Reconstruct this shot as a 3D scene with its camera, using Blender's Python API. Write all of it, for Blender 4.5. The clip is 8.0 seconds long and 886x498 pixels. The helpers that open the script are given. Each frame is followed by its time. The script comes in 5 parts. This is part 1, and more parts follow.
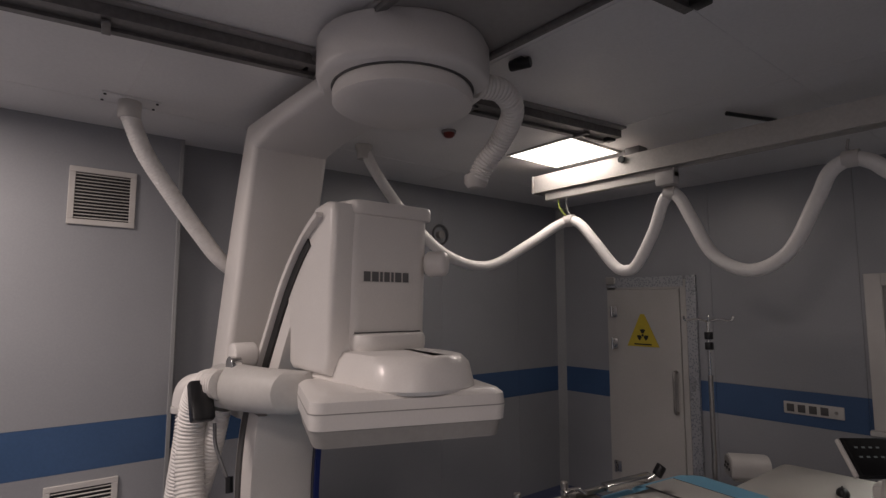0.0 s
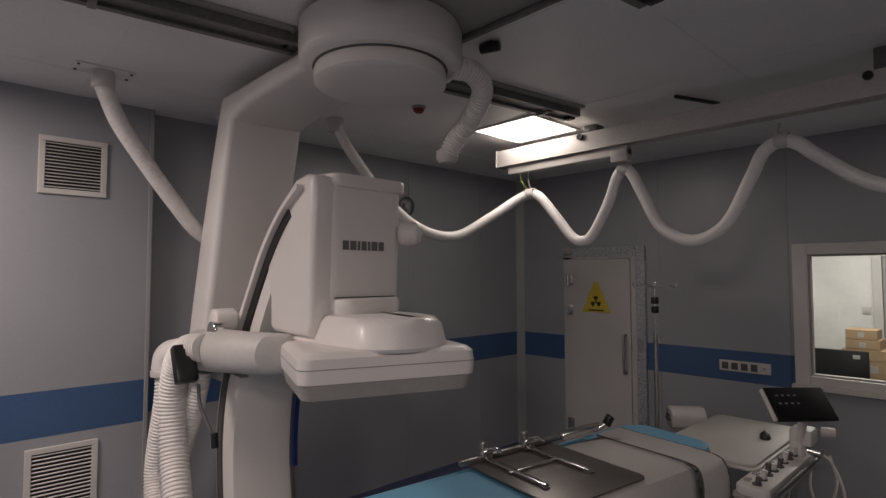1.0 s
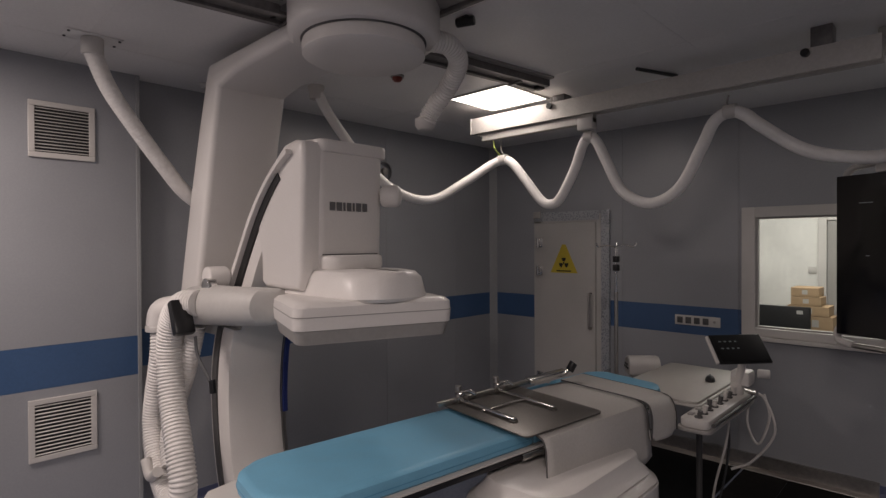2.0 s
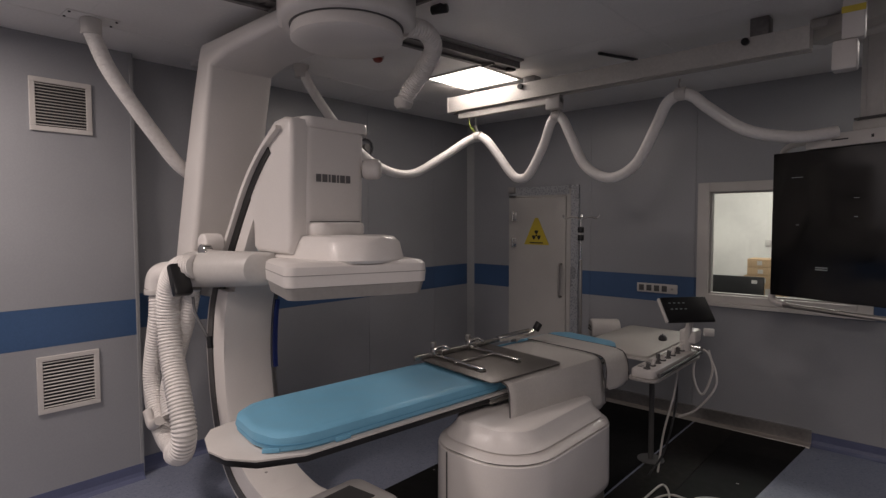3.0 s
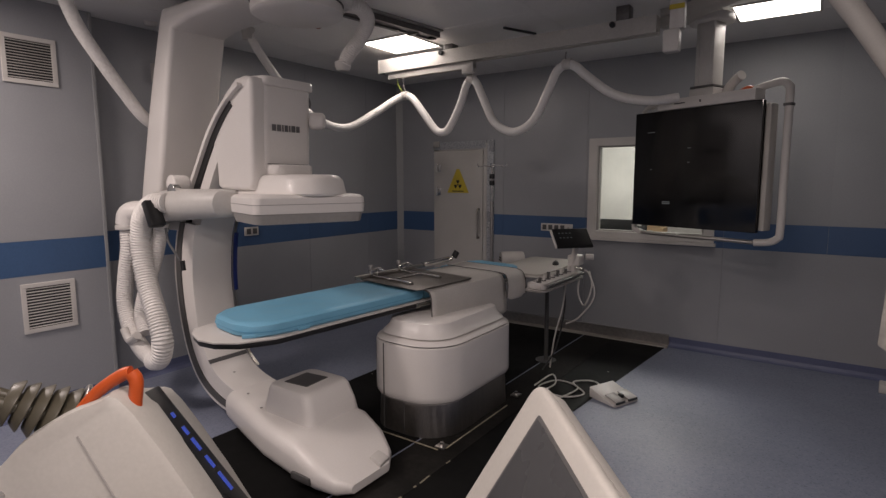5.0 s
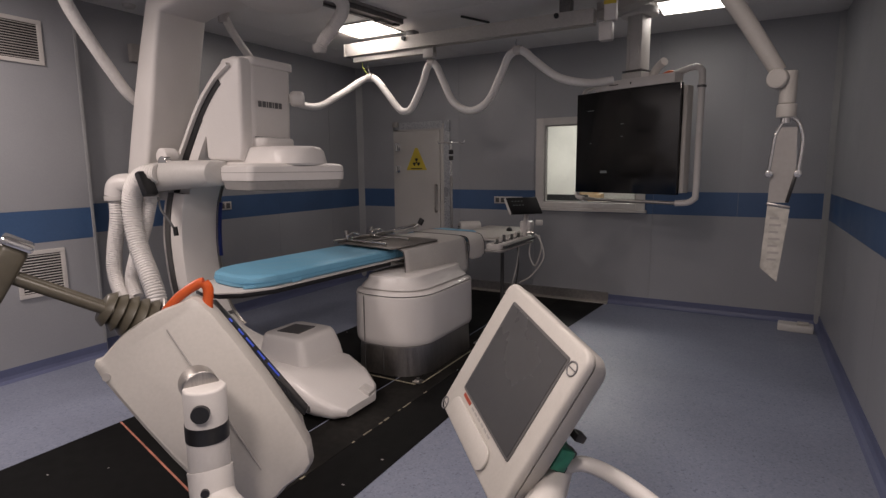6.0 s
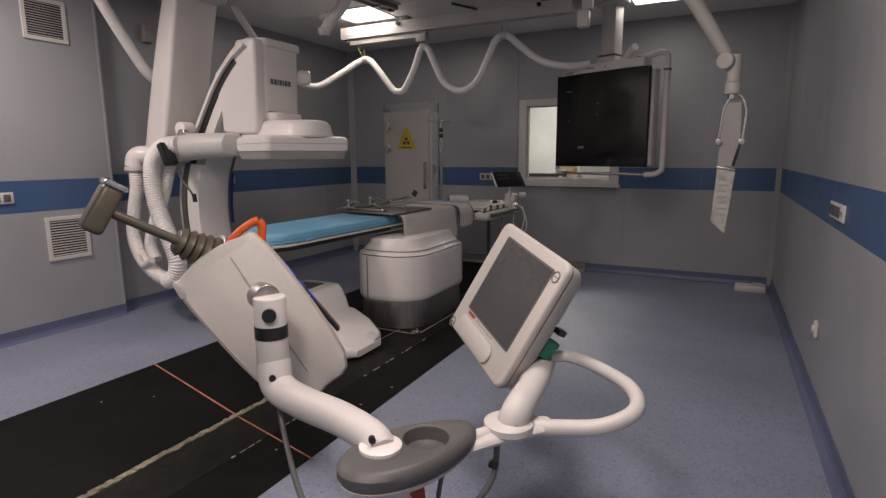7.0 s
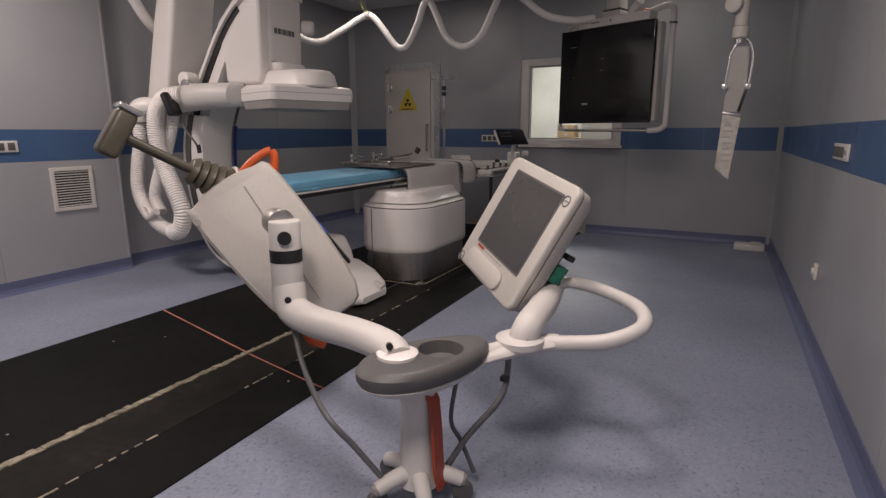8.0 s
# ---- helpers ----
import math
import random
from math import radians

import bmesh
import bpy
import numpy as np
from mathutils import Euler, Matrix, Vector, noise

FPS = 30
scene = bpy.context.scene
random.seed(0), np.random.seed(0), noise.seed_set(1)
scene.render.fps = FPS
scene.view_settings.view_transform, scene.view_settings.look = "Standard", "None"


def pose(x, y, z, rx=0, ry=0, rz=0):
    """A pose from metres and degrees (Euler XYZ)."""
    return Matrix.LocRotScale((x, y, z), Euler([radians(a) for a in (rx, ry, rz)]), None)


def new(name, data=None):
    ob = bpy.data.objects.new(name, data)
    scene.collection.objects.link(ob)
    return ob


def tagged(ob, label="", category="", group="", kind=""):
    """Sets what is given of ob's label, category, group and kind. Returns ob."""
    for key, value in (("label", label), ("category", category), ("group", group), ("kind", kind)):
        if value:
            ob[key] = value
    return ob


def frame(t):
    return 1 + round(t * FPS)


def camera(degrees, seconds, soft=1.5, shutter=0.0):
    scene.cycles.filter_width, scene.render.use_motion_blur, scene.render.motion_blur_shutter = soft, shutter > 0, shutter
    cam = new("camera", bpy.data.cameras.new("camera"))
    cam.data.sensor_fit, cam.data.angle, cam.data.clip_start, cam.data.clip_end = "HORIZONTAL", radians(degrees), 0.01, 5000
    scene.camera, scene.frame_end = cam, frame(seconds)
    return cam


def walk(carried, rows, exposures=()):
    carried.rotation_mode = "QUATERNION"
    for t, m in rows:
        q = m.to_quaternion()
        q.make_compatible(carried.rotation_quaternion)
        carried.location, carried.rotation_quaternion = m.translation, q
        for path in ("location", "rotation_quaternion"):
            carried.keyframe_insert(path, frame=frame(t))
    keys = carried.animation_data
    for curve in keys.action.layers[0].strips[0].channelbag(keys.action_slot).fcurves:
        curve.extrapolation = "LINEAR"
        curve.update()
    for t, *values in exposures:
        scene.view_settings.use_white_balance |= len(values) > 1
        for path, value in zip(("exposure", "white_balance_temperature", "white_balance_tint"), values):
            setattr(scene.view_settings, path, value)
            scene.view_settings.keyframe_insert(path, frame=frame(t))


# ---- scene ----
cam = camera(77.97, 8.0, soft=1.4)
PATH = [
    (0.0, pose(3.853, -0.441, 1.994, 95.83, -0.08, 50.95)),
    (0.5, pose(3.878, -0.487, 1.982, 94.43, 0.54, 49.26)),
    (1.0, pose(3.952, -0.619, 1.972, 92.84, 0.08, 46.57)),
    (1.5, pose(4.025, -0.735, 1.948, 90.86, -0.01, 44.82)),
    (2.0, pose(4.109, -0.809, 1.924, 89.45, 0.28, 43.81)),
    (3.5, pose(4.486, -1.172, 1.840, 86.19, -0.33, 40.85)),
    (4.0, pose(4.614, -1.348, 1.806, 85.35, -0.50, 39.59)),
    (4.5, pose(4.776, -1.464, 1.784, 83.96, 0.51, 38.31)),
    (5.0, pose(4.888, -1.664, 1.748, 82.99, 0.09, 34.68)),
    (6.5, pose(5.111, -2.533, 1.552, 81.19, 0.69, 27.57)),
    (7.0, pose(5.169, -2.763, 1.494, 80.39, 0.34, 26.84)),
    (7.5, pose(5.174, -2.833, 1.400, 79.13, 0.46, 26.50)),
    (8.0, pose(5.147, -2.860, 1.293, 77.96, 0.05, 26.56)),
]
walk(cam, PATH, [(0.0, 0.0), (1.0, 0.04), (2.0, 0.12), (3.5, 0.19), (5.0, 0.3), (6.5, 0.4), (8.0, 0.42)])

# ---- light ----
world = bpy.data.worlds.new("world")
scene.world = world
world.use_nodes = True
world.node_tree.nodes["Background"].inputs["Color"].default_value = (0.35, 0.38, 0.42, 1)
world.node_tree.nodes["Background"].inputs["Strength"].default_value = 0.15

H = 3.064          # ceiling height
DW = 4.376         # wall with the door and the window
RW = 5.75          # long wall with the sockets
CW = -0.03         # far long wall
SH = 0.08          # face of the shaft with the grilles
SE = 0.44          # end of the shaft
BW = -4.2          # wall behind
BT, BB = 1.342, 1.085   # blue band


def area(name, loc, sx, sy, power, colour=(1.0, 0.842, 0.785), down=True):
    d = bpy.data.lights.new(name, "AREA")
    d.shape, d.size, d.size_y, d.energy, d.color = "RECTANGLE", sx, sy, power, colour
    ob = new(name, d)
    ob.matrix_world = pose(*loc, 0, 0, 0)
    return ob


area("lamp_light", (1.45, 2.60, H - 0.035), 0.5, 0.5, 8)
area("lamp_light", (4.50, 3.38, H - 0.035), 0.5, 0.42, 2)
# Next three lamps are out of view, added to brighten floor, gantry and shaft.
area("lamp_light", (4.4, -0.9, H - 0.035), 0.55, 0.55, 25)
area("lamp_light", (4.4, -2.9, H - 0.035), 0.55, 0.55, 46)
area("lamp_light", (0.95, -1.3, H - 0.035), 0.55, 0.55, 42)
area("lamp_light", (3.0, 6.0, 2.95), 1.2, 0.8, 28, (1.0, 0.96, 0.90))


# ---- materials ----
def mat(name, colour, rough=0.5, metal=0.0, grain=0.0, scale=40.0, bump=0.0, stain=0.0, stain_scale=2.5, vary=0.0, coat=0.0, stretch=(1, 1, 1), emit=0.0):
    m = bpy.data.materials.new(name)
    m.use_nodes = True
    nt = m.node_tree
    b = nt.nodes["Principled BSDF"]
    b.inputs["Base Color"].default_value = (*colour, 1)
    b.inputs["Roughness"].default_value = rough
    b.inputs["Metallic"].default_value = metal
    b.inputs["Coat Weight"].default_value = coat
    if emit:
        b.inputs["Emission Color"].default_value = (*colour, 1)
        b.inputs["Emission Strength"].default_value = emit
    tc = nt.nodes.new("ShaderNodeTexCoord")
    mp = nt.nodes.new("ShaderNodeMapping")
    mp.inputs["Scale"].default_value = stretch
    nt.links.new(tc.outputs["Object"], mp.inputs["Vector"])
    value = None
    if grain or stain:
        fine = nt.nodes.new("ShaderNodeTexNoise")
        fine.inputs["Scale"].default_value = scale
        fine.inputs["Detail"].default_value = 6
        big = nt.nodes.new("ShaderNodeTexNoise")
        big.inputs["Scale"].default_value = stain_scale
        big.inputs["Detail"].default_value = 5
        nt.links.new(mp.outputs["Vector"], fine.inputs["Vector"])
        nt.links.new(mp.outputs["Vector"], big.inputs["Vector"])
        r1 = nt.nodes.new("ShaderNodeMapRange")
        r1.inputs["From Min"].default_value, r1.inputs["From Max"].default_value = 0.3, 0.7
        r1.inputs["To Min"].default_value, r1.inputs["To Max"].default_value = 1 - grain, 1 + grain
        r2 = nt.nodes.new("ShaderNodeMapRange")
        r2.inputs["From Min"].default_value, r2.inputs["From Max"].default_value = 0.3, 0.7
        r2.inputs["To Min"].default_value, r2.inputs["To Max"].default_value = 1 - stain, 1 + stain
        nt.links.new(fine.outputs["Fac"], r1.inputs["Value"])
        nt.links.new(big.outputs["Fac"], r2.inputs["Value"])
        mul = nt.nodes.new("ShaderNodeMath")
        mul.operation = "MULTIPLY"
        nt.links.new(r1.outputs["Result"], mul.inputs[0])
        nt.links.new(r2.outputs["Result"], mul.inputs[1])
        value = mul.outputs[0]
        if bump:
            bp = nt.nodes.new("ShaderNodeBump")
            bp.inputs["Strength"].default_value = bump
            bp.inputs["Distance"].default_value = 0.004
            nt.links.new(fine.outputs["Fac"], bp.inputs["Height"])
            nt.links.new(bp.outputs["Normal"], b.inputs["Normal"])
        rr = nt.nodes.new("ShaderNodeMapRange")
        rr.inputs["From Min"].default_value, rr.inputs["From Max"].default_value = 0.3, 0.7
        rr.inputs["To Min"].default_value, rr.inputs["To Max"].default_value = max(rough - 0.08, 0.02), min(rough + 0.08, 1)
        nt.links.new(big.outputs["Fac"], rr.inputs["Value"])
        nt.links.new(rr.outputs["Result"], b.inputs["Roughness"])
    if vary:
        oi = nt.nodes.new("ShaderNodeObjectInfo")
        rv = nt.nodes.new("ShaderNodeMapRange")
        rv.inputs["To Min"].default_value, rv.inputs["To Max"].default_value = 1 - vary, 1 + vary
        nt.links.new(oi.outputs["Random"], rv.inputs["Value"])
        if value is None:
            value = rv.outputs["Result"]
        else:
            m2 = nt.nodes.new("ShaderNodeMath")
            m2.operation = "MULTIPLY"
            nt.links.new(value, m2.inputs[0])
            nt.links.new(rv.outputs["Result"], m2.inputs[1])
            value = m2.outputs[0]
    if value is not None:
        mx = nt.nodes.new("ShaderNodeVectorMath")
        mx.operation = "SCALE"
        mx.inputs[0].default_value = colour
        nt.links.new(value, mx.inputs["Scale"])
        nt.links.new(mx.outputs["Vector"], b.inputs["Base Color"])
    return m


M_WALL = mat("wall_panel_grey", (0.305, 0.312, 0.330), 0.42, grain=0.03, scale=90, stain=0.05, stain_scale=1.3, vary=0.025, bump=0.03)
M_BAND = mat("band_blue", (0.048, 0.098, 0.205), 0.42, grain=0.05, scale=80, stain=0.08, stain_scale=2, vary=0.03)
M_TRIM = mat("trim_grey", (0.30, 0.305, 0.31), 0.4, grain=0.03, stain=0.05)
M_CEIL = mat("ceiling_panel", (0.78, 0.765, 0.755), 0.36, grain=0.03, scale=60, stain=0.07, stain_scale=1.2, bump=0.02)
M_SKIRT = mat("skirting_vinyl", (0.10, 0.115, 0.20), 0.45, grain=0.1, scale=180, stain=0.08)
M_MAT = mat("rubber_mat_black", (0.0035, 0.0035, 0.0035), 0.66, grain=0.35, scale=14, stain=0.5, stain_scale=2.2, bump=0.12)
M_STEEL = mat("brushed_steel", (0.42, 0.40, 0.38), 0.38, 1.0, grain=0.12, scale=30, stain=0.1, stretch=(1, 14, 1))
M_CHROME = mat("chrome", (0.72, 0.71, 0.69), 0.16, 1.0, grain=0.04, stain=0.05)
M_ALU = mat("aluminium_profile", (0.55, 0.53, 0.50), 0.5, 0.6, grain=0.05, scale=60, stain=0.08)
M_DALU = mat("dark_rail", (0.17, 0.16, 0.155), 0.4, 0.3, grain=0.15, stain=0.2)
M_WHITE = mat("white_enamel", (0.73, 0.70, 0.675), 0.36, grain=0.02, scale=120, stain=0.035, stain_scale=2.5, coat=0.15, bump=0.01)
M_WHITE2 = mat("white_plastic", (0.56, 0.537, 0.513), 0.46, grain=0.02, scale=150, stain=0.05, stain_scale=5)
M_CREAM = mat("cream_plastic", (0.45, 0.428, 0.396), 0.5, grain=0.03, scale=120, stain=0.06, stain_scale=4)
M_GREYP = mat("warm_grey_plastic", (0.32, 0.305, 0.29), 0.45, grain=0.04, stain=0.06)
M_SLEEVE = mat("carrier_grey_plastic", (0.50, 0.485, 0.465), 0.4, grain=0.03, stain=0.05)
M_DGREY = mat("dark_grey_plastic", (0.085, 0.083, 0.083), 0.5, grain=0.08, scale=120, stain=0.08)
M_BLACK = mat("black_plastic", (0.012, 0.012, 0.013), 0.35, grain=0.1, stain=0.1)
M_HOSE = mat("white_corrugated_hose", (0.74, 0.715, 0.69), 0.45, grain=0.04, stain=0.08)
M_PIPE = mat("white_smooth_hose", (0.76, 0.74, 0.715), 0.4, grain=0.03, stain=0.06)
M_SCREEN = mat("screen_glass", (0.004, 0.004, 0.0045), 0.09, grain=0.02, stain=0.05)
M_TOUCH = mat("touch_glass", (0.006, 0.006, 0.0065), 0.42, grain=0.02, stain=0.05)
M_LCD = mat("lcd_grey", (0.055, 0.055, 0.057), 0.22, grain=0.03, stain=0.06)
M_BLUE = mat("mattress_blue_vinyl", (0.165, 0.40, 0.57), 0.5, grain=0.05, scale=220, stain=0.05, stain_scale=6, bump=0.06)
M_DRAPE = mat("lead_rubber_grey", (0.50, 0.48, 0.455), 0.55, grain=0.05, scale=90, stain=0.07, bump=0.05)
M_TRAY = mat("plate_taupe", (0.145, 0.135, 0.125), 0.33, 0.35, grain=0.06, scale=60, stain=0.08)
M_ORANGE = mat("orange_plastic", (0.50, 0.08, 0.014), 0.35, grain=0.05, stain=0.06)
M_RED = mat("red_brown_plastic", (0.30, 0.045, 0.02), 0.4, grain=0.05, stain=0.06)
M_OLIVE = mat("olive_plastic", (0.075, 0.066, 0.047), 0.4, grain=0.08, stain=0.1)
M_YELLOW = mat("sign_yellow", (0.52, 0.40, 0.04), 0.5, grain=0.04, stain=0.05)
M_DOOR = mat("door_cream", (0.46, 0.445, 0.425), 0.45, grain=0.03, scale=70, stain=0.05)
M_LABEL = mat("label_blue", (0.02, 0.035, 0.17), 0.4, grain=0.05, stain=0.05)
M_INK = mat("ink_grey", (0.14, 0.137, 0.14), 0.5)
M_INKW = mat("ink_pale", (0.45, 0.5, 0.62), 0.5)
M_CARD = mat("cardboard", (0.42, 0.29, 0.17), 0.75, grain=0.08, scale=30, stain=0.1)
M_PLASTER = mat("plaster_white", (0.72, 0.71, 0.68), 0.8, grain=0.05, scale=20, stain=0.12, stain_scale=1.5, bump=0.1)
M_LIGHT = mat("diffuser_lit", (1.0, 0.95, 0.88), 0.5, emit=4.0)
M_PCB = mat("circuit_green", (0.02, 0.16, 0.10), 0.4, grain=0.2, stain=0.2)
M_REDL = mat("lamp_red", (0.20, 0.03, 0.02), 0.4)
M_CABLEG = mat("cable_grey", (0.10, 0.10, 0.105), 0.5, grain=0.05, stain=0.05)
M_LED = mat("led_blue", (0.05, 0.09, 0.5), 0.4, emit=0.14)
# Glow of touch icons; also paints reflected spots on the big monitor.
M_PALE = mat("ui_and_glint_pale", (0.18, 0.2, 0.2), 0.4, emit=0.10)


def mat_film():
    m = mat("foil_tape", (0.42, 0.44, 0.47), 0.3, 0.4, grain=0.05, stain=0.1)
    nt = m.node_tree
    b = nt.nodes["Principled BSDF"]
    tc = nt.nodes.new("ShaderNodeTexCoord")
    v = nt.nodes.new("ShaderNodeTexVoronoi")
    v.inputs["Scale"].default_value = 55
    nt.links.new(tc.outputs["Object"], v.inputs["Vector"])
    r = nt.nodes.new("ShaderNodeValToRGB")
    r.color_ramp.elements[0].color, r.color_ramp.elements[1].color = (0.26, 0.28, 0.31, 1), (0.46, 0.47, 0.49, 1)
    r.color_ramp.elements[0].position, r.color_ramp.elements[1].position = 0.25, 0.5
    nt.links.new(v.outputs["Distance"], r.inputs["Fac"])
    nt.links.new(r.outputs["Color"], b.inputs["Base Color"])
    return m


def mat_vinyl():
    """Blue-grey speckled sheet vinyl."""
    m = mat("floor_vinyl", (0.20, 0.21, 0.30), 0.5, grain=0.10, scale=150, stain=0.06, stain_scale=1.1, bump=0.03)
    nt = m.node_tree
    b = nt.nodes["Principled BSDF"]
    tc = nt.nodes.new("ShaderNodeTexCoord")
    v = nt.nodes.new("ShaderNodeTexVoronoi")
    v.inputs["Scale"].default_value = 95
    nt.links.new(tc.outputs["Object"], v.inputs["Vector"])
    r = nt.nodes.new("ShaderNodeValToRGB")
    e = r.color_ramp.elements
    e[0].position, e[0].color = 0.0, (0.115, 0.132, 0.185, 1)
    e[1].position, e[1].color = 0.55, (0.196, 0.218, 0.288, 1)
    x = e.new(0.25)
    x.color = (0.182, 0.204, 0.272, 1)
    x = e.new(0.9)
    x.color = (0.225, 0.245, 0.315, 1)
    nt.links.new(v.outputs["Color"], r.inputs["Fac"])
    big = nt.nodes.new("ShaderNodeTexNoise")
    big.inputs["Scale"].default_value = 1.3
    big.inputs["Detail"].default_value = 6
    nt.links.new(tc.outputs["Object"], big.inputs["Vector"])
    mr = nt.nodes.new("ShaderNodeMapRange")
    mr.inputs["From Min"].default_value, mr.inputs["From Max"].default_value = 0.3, 0.7
    mr.inputs["To Min"].default_value, mr.inputs["To Max"].default_value = 0.90, 1.10
    nt.links.new(big.outputs["Fac"], mr.inputs["Value"])
    sc = nt.nodes.new("ShaderNodeVectorMath")
    sc.operation = "SCALE"
    nt.links.new(r.outputs["Color"], sc.inputs[0])
    nt.links.new(mr.outputs["Result"], sc.inputs["Scale"])
    nt.links.new(sc.outputs["Vector"], b.inputs["Base Color"])
    return m


M_MAT.node_tree.nodes["Principled BSDF"].inputs["Specular IOR Level"].default_value = 0.13
M_DUSTY = mat("rubber_dusty", (0.012, 0.011, 0.010), 0.75, grain=0.3, scale=22, stain=0.55, stain_scale=3.5, bump=0.15)
M_DUSTY.node_tree.nodes["Principled BSDF"].inputs["Specular IOR Level"].default_value = 0.15
M_FILM = mat_film()
M_VINYL = mat_vinyl()


# ---- mesh helpers ----
def part(name, bm, material, parent=None, label="", smooth=True):
    me = bpy.data.meshes.new(name)
    bmesh.ops.recalc_face_normals(bm, faces=bm.faces)
    bm.to_mesh(me)
    bm.free()
    me.materials.append(material)
    if smooth:
        me.shade_smooth()
        me.set_sharp_from_angle(angle=radians(38))
    ob = new(name, me)
    if parent is not None:
        ob.parent = parent
    if label:
        ob["label"] = label
    return ob


def thing(name, label, category, loc=(0, 0, 0), group="", rz=0.0):
    ob = new(name)
    ob.matrix_world = pose(*loc, 0, 0, rz)
    ob.empty_display_size = 0.1
    return tagged(ob, label, category, group)


def box(c, s, bevel=0.0, seg=2, rot=None, bm=None):
    own = bmesh.new()
    bmesh.ops.create_cube(own, size=1.0)
    bmesh.ops.scale(own, vec=s, verts=own.verts)
    if bevel > 0:
        bmesh.ops.bevel(own, geom=own.edges[:], offset=min(bevel, min(s) * 0.48), segments=seg, profile=0.5, affect="EDGES")
    if rot:
        bmesh.ops.transform(own, matrix=pose(0, 0, 0, *rot), verts=own.verts)
    bmesh.ops.translate(own, vec=c, verts=own.verts)
    return merge(own, bm)


def span(x0, y0, z0, x1, y1, z1, bevel=0.0, seg=2, bm=None):
    return box(((x0 + x1) / 2, (y0 + y1) / 2, (z0 + z1) / 2), (abs(x1 - x0), abs(y1 - y0), abs(z1 - z0)), bevel, seg, None, bm)


def merge(own, bm):
    if bm is None:
        return own
    me = bpy.data.meshes.new("tmp")
    own.to_mesh(me)
    own.free()
    bm.from_mesh(me)
    bpy.data.meshes.remove(me)
    return bm


def cyl(a, b, r0, r1=None, seg=24, bevel=0.0, bm=None):
    a, b = Vector(a), Vector(b)
    own = bmesh.new()
    bmesh.ops.create_cone(own, cap_ends=True, segments=seg, radius1=r0, radius2=r0 if r1 is None else r1, depth=(b - a).length)
    if bevel:
        rim = [e for e in own.edges if len(e.link_faces) == 2 and any(len(f.verts) > 4 for f in e.link_faces)]
        bmesh.ops.bevel(own, geom=rim, offset=bevel, segments=3, profile=0.5, affect="EDGES")
    q = (b - a).to_track_quat("Z", "Y").to_matrix().to_4x4()
    bmesh.ops.transform(own, matrix=Matrix.Translation((a + b) / 2) @ q, verts=own.verts)
    return merge(own, bm)


def prism(outline, lo, hi, axis="y", bevel=0.0, seg=2, bm=None):
    """An outline of (a, b) pairs, drawn along an axis: y (x, z), z (x, y) or x (y, z)."""
    own = bmesh.new()
    put = {"y": lambda a, b, c: (a, c, b), "z": lambda a, b, c: (a, b, c), "x": lambda a, b, c: (c, a, b)}[axis]
    v0 = [own.verts.new(put(a, b, lo)) for a, b in outline]
    v1 = [own.verts.new(put(a, b, hi)) for a, b in outline]
    n = len(outline)
    f0, f1 = own.faces.new(v0), own.faces.new(v1[::-1])
    for i in range(n):
        own.faces.new((v0[i], v1[i], v1[(i + 1) % n], v0[(i + 1) % n]))
    bmesh.ops.recalc_face_normals(own, faces=own.faces)
    if bevel:
        rim = list({e for f in (f0, f1) for e in f.edges})
        bmesh.ops.bevel(own, geom=rim, offset=bevel, segments=seg, profile=0.5, affect="EDGES")
    return merge(own, bm)


def rounded(x0, y0, x1, y1, r, n=6):
    """Outline of a rounded rectangle; r is one radius or four, counter-clockwise from the low corner."""
    rs = (r, r, r, r) if not isinstance(r, tuple) else r
    out = []
    for (cx, cy, a0), q in zip(((x0, y0, 180), (x1, y0, 270), (x1, y1, 0), (x0, y1, 90)), rs):
        sx, sy = (1 if cx == x0 else -1), (1 if cy == y0 else -1)
        for k in range(n + 1):
            a = radians(a0 + 90 * k / n)
            out.append((cx + sx * q + q * math.cos(a), cy + sy * q + q * math.sin(a)))
    return out


def smooth_path(points, per=8):
    """A Catmull-Rom line through the points."""
    p = [Vector(q) for q in points]
    p = [2 * p[0] - p[1], *p, 2 * p[-1] - p[-2]]
    out = []
    for i in range(1, len(p) - 2):
        for k in range(per):
            t = k / per
            a, b, c, d = p[i - 1], p[i], p[i + 1], p[i + 2]
            out.append(0.5 * (2 * b + (c - a) * t + (2 * a - 5 * b + 4 * c - d) * t * t + (3 * b - a - 3 * c + d) * t ** 3))
    out.append(p[-2])
    return out


